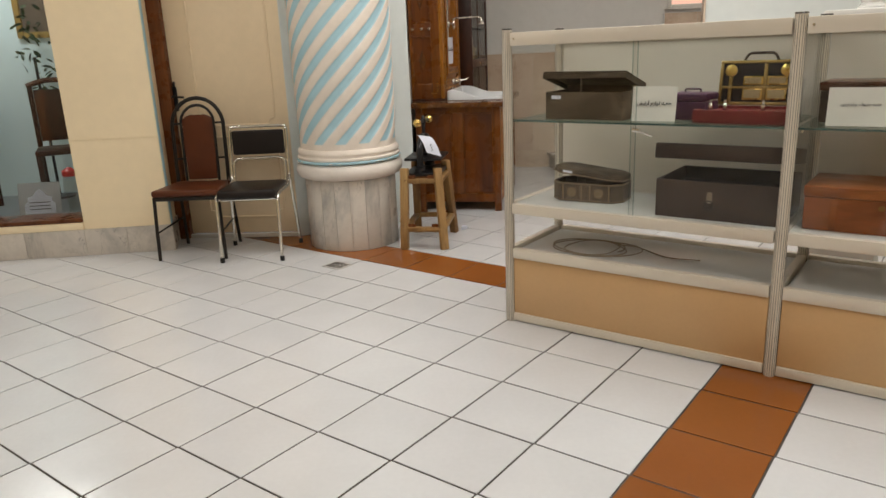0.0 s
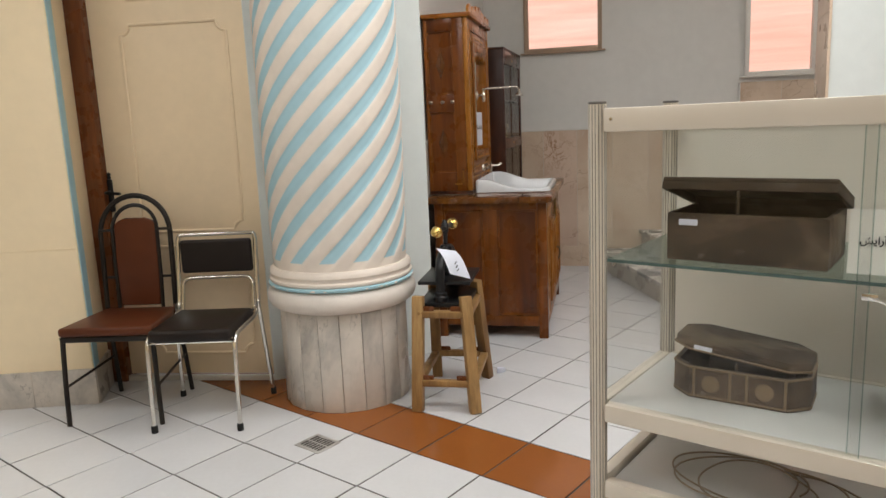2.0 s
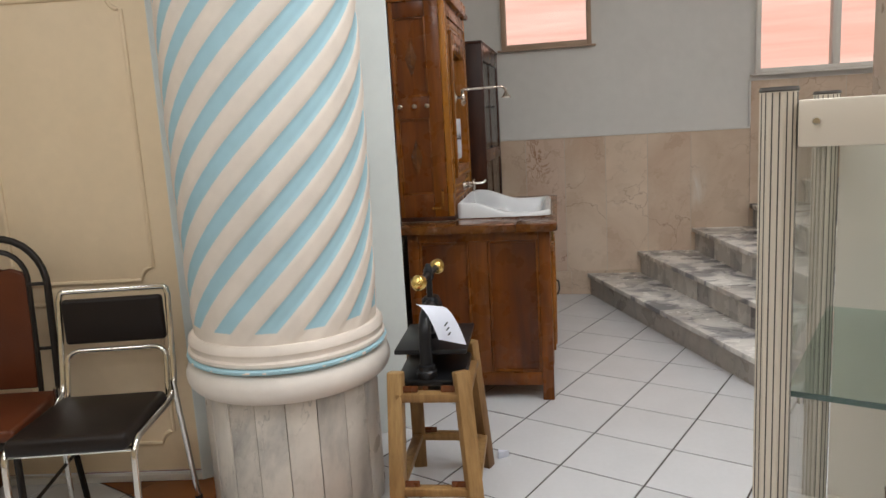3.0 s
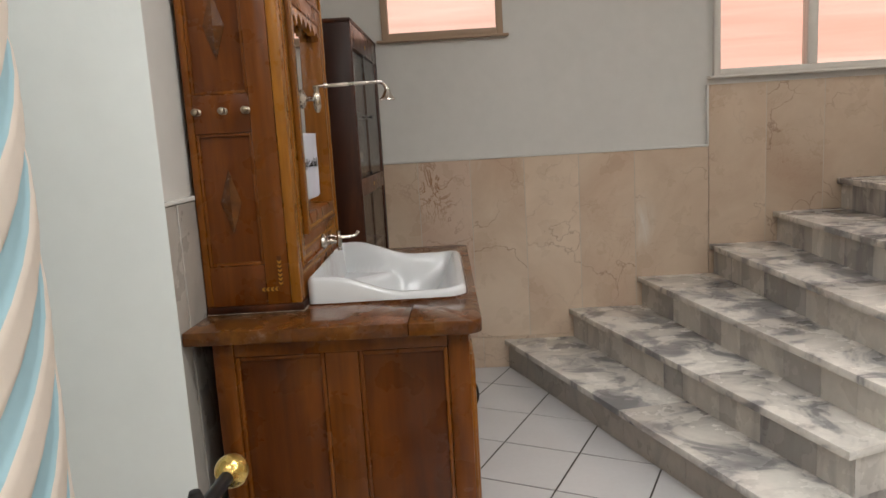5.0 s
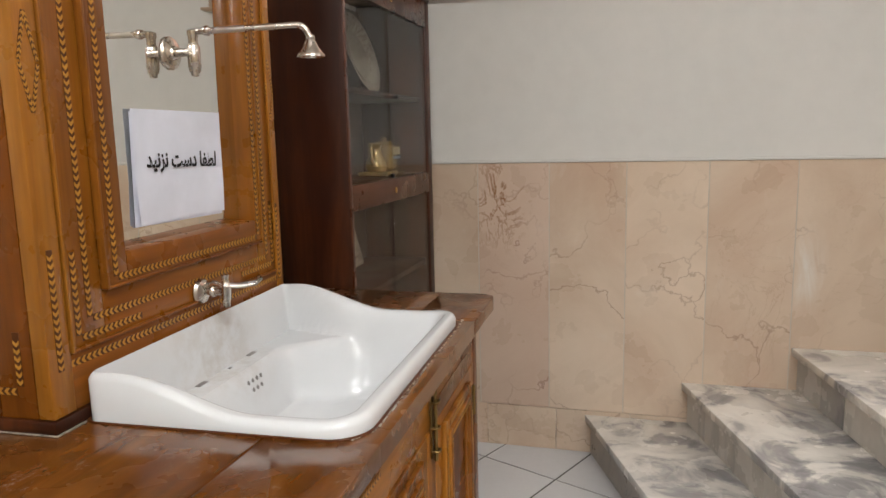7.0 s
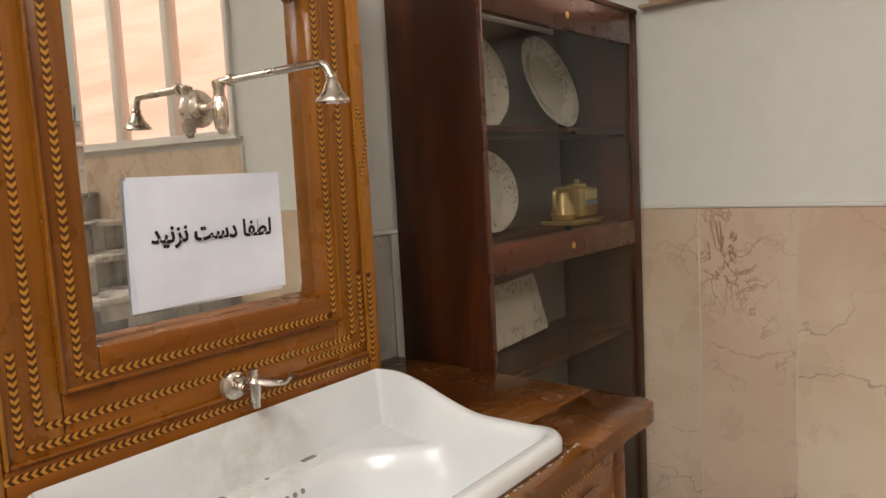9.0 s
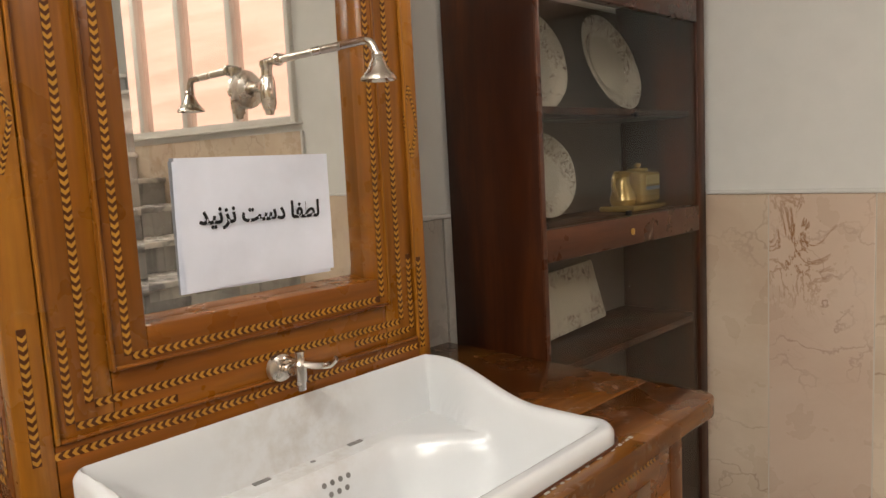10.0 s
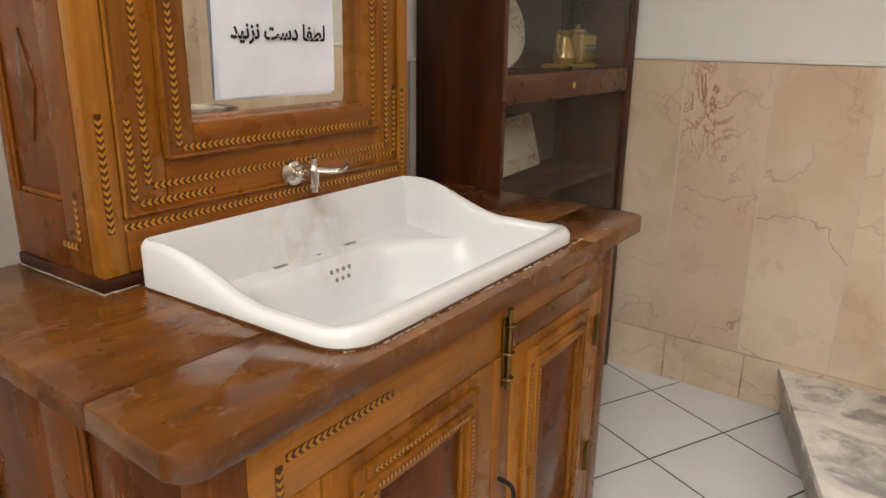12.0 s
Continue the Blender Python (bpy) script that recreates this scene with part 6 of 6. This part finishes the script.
def hollow(w, d, h, t, bm=None):
    """An open box, its front left corner at the origin."""
    own = bmesh.new()
    box(0, w, 0, t, 0, h, 0.003, own)
    box(0, w, d - t, d, 0, h, 0.003, own)
    box(0, t, t, d - t, 0, h, 0.003, own)
    box(w - t, w, t, d - t, 0, h, 0.003, own)
    box(t, w - t, t, d - t, 0, t, 0, own)
    return own


def lid_shell(w, d, h, t):
    """A hollow lid, its top front left corner at the origin."""
    own = bmesh.new()
    box(0, w, 0, d, -t, 0, 0.003, own)
    for x0, x1, y0, y1 in ((0, w, 0, t), (0, w, d - t, d), (0, t, t, d - t), (w - t, w, t, d - t)):
        box(x0, x1, y0, y1, -h, -t - 0.0003, 0.001, own)
    return own


def case_at(x, y, z, turn=0):
    return CASE_M @ pose(x, y, z, 0, 0, turn)


wb = thing("wooden_box", case_at(0.150, 0.075, 0.9635), "weathered grey-brown wooden box with a half-open lid on the glass shelf", "box", "museum exhibits")
part("tray", hollow(0.36, 0.22, 0.118, 0.012), M_OLD_BOX, wb)
lid = part("lid", lid_shell(0.384, 0.238, 0.030, 0.010), M_OLD_BOX, wb, m=pose(-0.010, -0.002, 0.206, -15.6, 0, 0))
part("label_tag", box(0.03, 0.075, -0.0012, -0.0002, 0.088, 0.103), M_PAPER, wb, "small white label")
part("stay", tube([(0.16, 0.02, 0.10), (0.16, 0.03, 0.194)], 0.005, 6), M_OLD_BOX, wb)

card = thing("name_card", case_at(0.545, 0.085, 0.9635, 3) @ pose(0, 0, 0, -10, 0, 0), "cream card with a black Persian caption before a purple box", "card", "museum cards")
part("sheet", sheet(0.180, 0.140, lambda x, z: 0.002 + 0.006 * z * (1 - x)), M_CARD, card)
lettering("\ufeb6\ufbfe\ufe8d\ufead\ufe81 \ufee1\ufeaf\ufe8d\ufeee\ufedf \ufeea\ufe92\ufecc\ufe9f", 0.142, M_INK, card, pose(0.092, -0.0092, 0.072, 0, 0, 0), 0.024, "black Persian lettering")
pb = thing("purple_box", case_at(0.665, 0.16, 0.9635, -6), "small purple leather box with a clasp on the glass shelf", "box", "museum exhibits")
part("body", box(0, 0.165, 0, 0.13, 0, 0.075, 0.006), M_PURPLE, pb)
part("lid", box(-0.002, 0.167, -0.002, 0.132, 0.0755, 0.108, 0.012), M_PURPLE, pb)
part("handle", tube(rounded([(0.05, 0.065, 0.107), (0.05, 0.065, 0.122), (0.115, 0.065, 0.122), (0.115, 0.065, 0.107)], 0.01, 3), 0.004, 6), M_PURPLE, pb)
vc = thing("vanity_case", case_at(0.80, 0.07, 0.9635, -2), "open red vanity case with gilt fittings and small mirrors", "vanity case", "museum exhibits")
part("tray", hollow(0.345, 0.21, 0.052, 0.008), M_RED, vc)
part("lining", box(0.009, 0.336, 0.009, 0.201, 0.0085, 0.040), M_RED, vc)
vl = part("lid", box(0, 0.30, 0.0, 0.03, 0, 0.175, 0.005), M_VELVET, vc, "dark lid standing open", m=pose(0.028, 0.212, 0.054, -8, 0, 0))
for q in (box(0, 0.30, -0.006, -0.0005, 0, 0.012, 0.002), box(0, 0.30, -0.006, -0.0005, 0.163, 0.175, 0.002), box(0, 0.012, -0.006, -0.0005, 0.0125, 0.1625, 0.002), box(0.288, 0.30, -0.006, -0.0005, 0.0125, 0.1625, 0.002)):
    part("lid_border", q, M_GOLD, vl)
for x, z, w, h in ((0.095, 0.02, 0.075, 0.045), (0.185, 0.02, 0.075, 0.045), (0.095, 0.078, 0.075, 0.035), (0.185, 0.078, 0.075, 0.035)):
    mm = part("hand_mirror", box(x, x + w, -0.009, -0.002, z, z + h, 0.002), M_BRASS, vl)
    part("glass", box(x + 0.006, x + w - 0.006, -0.0105, -0.0095, z + 0.006, z + h - 0.006), M_OLD_MIRROR, mm)
for x in (0.045, 0.176):
    part("strap", box(x - 0.007, x + 0.007, -0.008, -0.001, 0.014, 0.16, 0.002), M_GOLD, vl)
part("strap", box(0.014, 0.286, -0.0115, -0.0082, 0.064, 0.074, 0.001), M_GOLD, vl)
for x, z in ((0.045, 0.135), (0.255, 0.135)):
    part("round_pot", lathe([(0.0, 0.0), (0.022, 0.0), (0.023, 0.010), (0.016, 0.014), (0.0, 0.015)], 18, turn=pose(x, -0.001, z, 90, 0, 0)), M_BRASS, vl)
part("lid_handle", tube(rounded([(0.085, 0.015, 0.174), (0.10, 0.015, 0.205), (0.20, 0.015, 0.205), (0.215, 0.015, 0.174)], 0.03, 4), 0.0055, 8), M_TRUNK, vl)
for x in (0.055, 0.11, 0.25):
    part("bottle", lathe([(0.0, 0.0), (0.009, 0.0), (0.010, 0.028), (0.005, 0.034), (0.006, 0.046), (0.0, 0.048)], 12, turn=pose(x, 0.045, 0.0405)), M_CHROME, vc)

ob8 = thing("octagonal_box", case_at(0.135, 0.15, 0.5805, 4), "old lacquered eight-sided box with a half-open lid", "box", "museum exhibits")
oct8 = [(0.05, 0.0), (0.29, 0.0), (0.335, 0.045), (0.335, 0.155), (0.29, 0.20), (0.05, 0.20), (0.0, 0.155), (0.0, 0.045)]
inner = [(0.167 + (x - 0.167) * 0.93, 0.1 + (y - 0.1) * 0.9) for x, y in oct8]
tb = bmesh.new()
for i in range(8):
    j = (i + 1) % 8
    prism([oct8[i], oct8[j], inner[j], inner[i]], 0.0, 0.085, 0, tb)
prism(inner, 0.0, 0.008, 0, tb)
part("tray", tb, M_OLD_BOX, ob8, smooth=False)
l8 = part("lid", prism([(x, y - 0.2) for x, y in oct8], 0.0, 0.030, 0.010), M_OLD_BOX, ob8, m=pose(0, 0.2, 0.125, -2, 6.5, 0))
part("label_tag", box(0.06, 0.105, -0.2005, -0.1998, 0.006, 0.02), M_PAPER, l8)
part("stay", tube([(0.165, 0.012, 0.02), (0.165, 0.014, 0.103)], 0.004, 6), M_OLD_BOX, ob8)
for x in (0.06, 0.15, 0.19, 0.28):
    part("painted_rib", box(x, x + 0.006, -0.0022, -0.0003, 0.004, 0.08), M_TAN_PAINT, ob8)
for z in (0.006, 0.083):
    part("rim_band", tube([(x, y, z) for x, y in oct8], 0.0032, 6, closed=True), M_TAN_PAINT, ob8)
for x in (0.105, 0.235):
    part("painted_medallion", lathe([(0.0, 0.0), (0.022, 0.0), (0.022, 0.0015), (0.016, 0.002), (0.0, 0.002)], 20, turn=pose(x, -0.0004, 0.043, 90, 0, 0)), M_TAN_PAINT, ob8)
part("rim_band", tube([(x, y - 0.2, 0.006) for x, y in oct8], 0.0032, 6, closed=True), M_TAN_PAINT, l8)

tk = thing("dark_trunk", case_at(0.672, 0.055, 0.5805), "large dark wooden trunk with a raised lid on the showcase deck", "trunk", "museum exhibits")
part("chest", hollow(0.485, 0.36, 0.155, 0.014), M_TRUNK, tk)
part("lining", box(0.015, 0.47, 0.015, 0.345, 0.0145, 0.10), M_VELVET, tk)
part("lid", box(-0.008, 0.493, -0.375, 0.0, 0.0, 0.062, 0.006), M_TRUNK, tk, m=pose(0, 0.362, 0.19, -8, 0, 0))
# guessed hasp; its pale metal stands in for highlights on the trunk
hp = part("hasp", box(0.207, 0.229, -0.004, 0.0, 0.07, 0.115, 0.002), M_OLD_NICKEL, tk, "guessed pale metal hasp standing in for blurry highlights")
part("hasp_ring", tube([(0.217 + 0.016 * math.cos(a), -0.006, 0.062 + 0.018 * math.sin(a)) for a in [2 * math.pi * i / 14 for i in range(14)]], 0.003, 6, closed=True), M_IRON, hp)
part("lid_stay", tube([(0.47, 0.05, 0.10), (0.47, 0.12, 0.235)], 0.004, 6), M_IRON, tk)

card2 = thing("name_card", case_at(1.268, 0.09, 0.9635, 2) @ pose(0, 0, 0, -9, 0, 0), "cream card with a black Persian caption before a brown box", "card", "museum cards")
part("sheet", sheet(0.215, 0.135, lambda x, z: 0.002 + 0.005 * z * x), M_CARD, card2)
lettering("\ufbfc\ufead\ufeee\ufea8\ufbfe\ufe8e\ufb7c \ufed1\ufeed\ufeae\ufec7 \ufeea\ufe92\ufecc\ufe9f", 0.125, M_INK, card2, pose(0.105, -0.0088, 0.076, 0, 0, 0), 0.018, "black Persian lettering")
b2 = thing("brown_box", case_at(1.225, 0.20, 0.9635), "dark brown wooden box on the glass shelf", "box", "museum exhibits")
part("body", box(0, 0.42, 0, 0.22, 0, 0.115, 0.005), M_TRUNK, b2)
part("lid", box(-0.006, 0.426, -0.006, 0.226, 0.1155, 0.148, 0.008), M_MAHOGANY, b2)
rc = thing("red_chest", case_at(1.225, 0.08, 0.5805), "red-brown varnished wooden chest with a brass lock", "chest", "museum exhibits")
part("body", box(0, 0.50, 0, 0.30, 0, 0.125, 0.005), M_CHEST, rc)
part("lid", box(-0.004, 0.504, -0.004, 0.304, 0.1255, 0.165, 0.006), M_CHEST, rc)
part("lock_plate", lathe([(0.0, 0.0), (0.010, 0.0), (0.010, 0.003), (0.0, 0.004)], 16, turn=pose(0.25, -0.0005, 0.10, 90, 0, 0)), M_OLD_BRASS, rc)
for x in (0.09, 0.40):
    part("corner_strap", box(x, x + 0.02, -0.002, 0.0, 0.004, 0.12), M_CHEST, rc)

# cable on the lower shelf
coil = thing("cable_coil", CASE_M @ pose(0.30, 0.20, 0.354), "loose coil of thin pale brown cable on the lower shelf", "cable")
loop = []
for i in range(150):
    a = 2 * math.pi * i / 46
    r = 0.135 + 0.028 * math.sin(i * 0.11) + 0.012 * math.sin(i * 0.37)
    loop.append((r * 1.15 * math.cos(a) + 0.0006 * i, r * math.sin(a) * 0.95, 0.0 + 0.004 * (i / 46)))
tail = [(loop[-1][0] + 0.03 * k, loop[-1][1] - 0.006 * k + 0.03 * math.sin(k * 0.5), 0.001) for k in range(1, 15)]
part("cable", tube(loop + tail, 0.0026, 7), soft("pale_brown_cable", (0.36, 0.29, 0.21), 0.5), coil)

# white jar on a stand behind the cases
stand = thing("pedestal", pose(1.33, 4.15, 0, 0, 0, -23), "slim white pedestal behind the showcases", "pedestal")
part("shaft", box(-0.14, 0.14, -0.14, 0.14, 0.04, 1.34, 0.005), M_WHITE, stand)
part("foot", box(-0.17, 0.17, -0.17, 0.17, 0.0, 0.0395, 0.006), M_WHITE, stand)
part("plate", box(-0.17, 0.17, -0.17, 0.17, 1.3405, 1.38, 0.006), M_WHITE, stand)
vase = thing("white_vase", pose(1.33, 4.15, 1.3805), "glossy white porcelain vase on the pedestal", "vase")
part("body", lathe([(0.0, 0.0), (0.06, 0.0), (0.062, 0.012), (0.045, 0.03), (0.075, 0.08), (0.11, 0.17), (0.105, 0.25), (0.06, 0.33), (0.05, 0.38), (0.065, 0.40), (0.06, 0.402), (0.044, 0.38), (0.0, 0.37)], 32), M_PORCELAIN, vase)
# ---- floor tiles ----
def tile_mesh(material):
    bm = box(-TILE / 2 + 0.0036, TILE / 2 - 0.0036, -TILE / 2 + 0.0036, TILE / 2 - 0.0036, -0.0035, 0.0, 0.0012, seg=1)
    me = finish(bm)
    me.materials.append(material)
    return me


SKEW = 0.018
ASKEW = Matrix(((1, 0, 0, 0), (SKEW, 1, 0, 0), (0, 0, 1, 0), (0, 0, 0, 1)))
ca, sa = math.cos(radians(TILE_TURN)), math.sin(radians(TILE_TURN))
WHITE_TILE, RUST_TILE = tile_mesh(M_TILE), tile_mesh(M_RUST)
near_tiles, far_tiles = [], []
for iu in range(-22, 20):
    for iv in range(-12, 32):
        u, v = TILE_U + (iu + 0.5) * TILE, TILE_V + (iv + 0.5) * TILE
        tall = 1.0
        if iv < 11:  # the hall's rows run slightly askew; the last one is cut to meet the band
            shift = 0.07 + SKEW * (iu + 6.5)
            v += TILE * (shift if iv < 10 else shift / 2)
            tall = 1.0 if iv < 10 else 1.0 - shift
            u -= 0.010
        x, y = u * ca - v * sa, u * sa + v * ca
        if not (corner.x - 0.2 < x < 5.4 and -2.8 < y < FAR_Y + 0.2):
            continue
        rust = iv == 11 or (iu == -2 and iv < 11)
        near = -2.6 < x < 1.3 and 1.4 < y < 8.2 and not (y > 6.6 and x > 0.9) and not (y > 5.3 and x < -1.5)
        (near_tiles if near else far_tiles).append((x, y, rust, iv < 11, tall))
near_tiles.sort(key=lambda p: math.hypot(p[0] + 0.6, p[1] - 4.2))
far_tiles += near_tiles[295:]
for x, y, rust, hall, tall in near_tiles[:295]:
    part("tile", RUST_TILE if rust else WHITE_TILE, None, floor, m=pose(x, y, random.uniform(-0.0004, 0.0004), random.uniform(-0.08, 0.08), random.uniform(-0.08, 0.08), TILE_TURN) @ (ASKEW if hall else Matrix()) @ Matrix.Diagonal((1, tall, 1, 1)) @ pose(0, 0, 0, 0, 0, 90 * random.randrange(4)))
for rust in (False, True):
    verts, faces = [], []
    src = (RUST_TILE if rust else WHITE_TILE)
    for x, y, r, hall, tall in far_tiles:
        if r == rust:
            m, o = pose(x, y, random.uniform(-0.0004, 0.0004), 0, 0, TILE_TURN) @ (ASKEW if hall else Matrix()) @ Matrix.Diagonal((1, tall, 1, 1)), len(verts)
            verts += [tuple(m @ v.co) for v in src.vertices]
            faces += [tuple(o + i for i in p.vertices) for p in src.polygons]
    me = bpy.data.meshes.new("tiles")
    me.from_pydata(verts, [], faces)
    me.materials.append(M_RUST if rust else M_TILE)
    tagged(part("tiles", me, None, floor), kind="stuff")
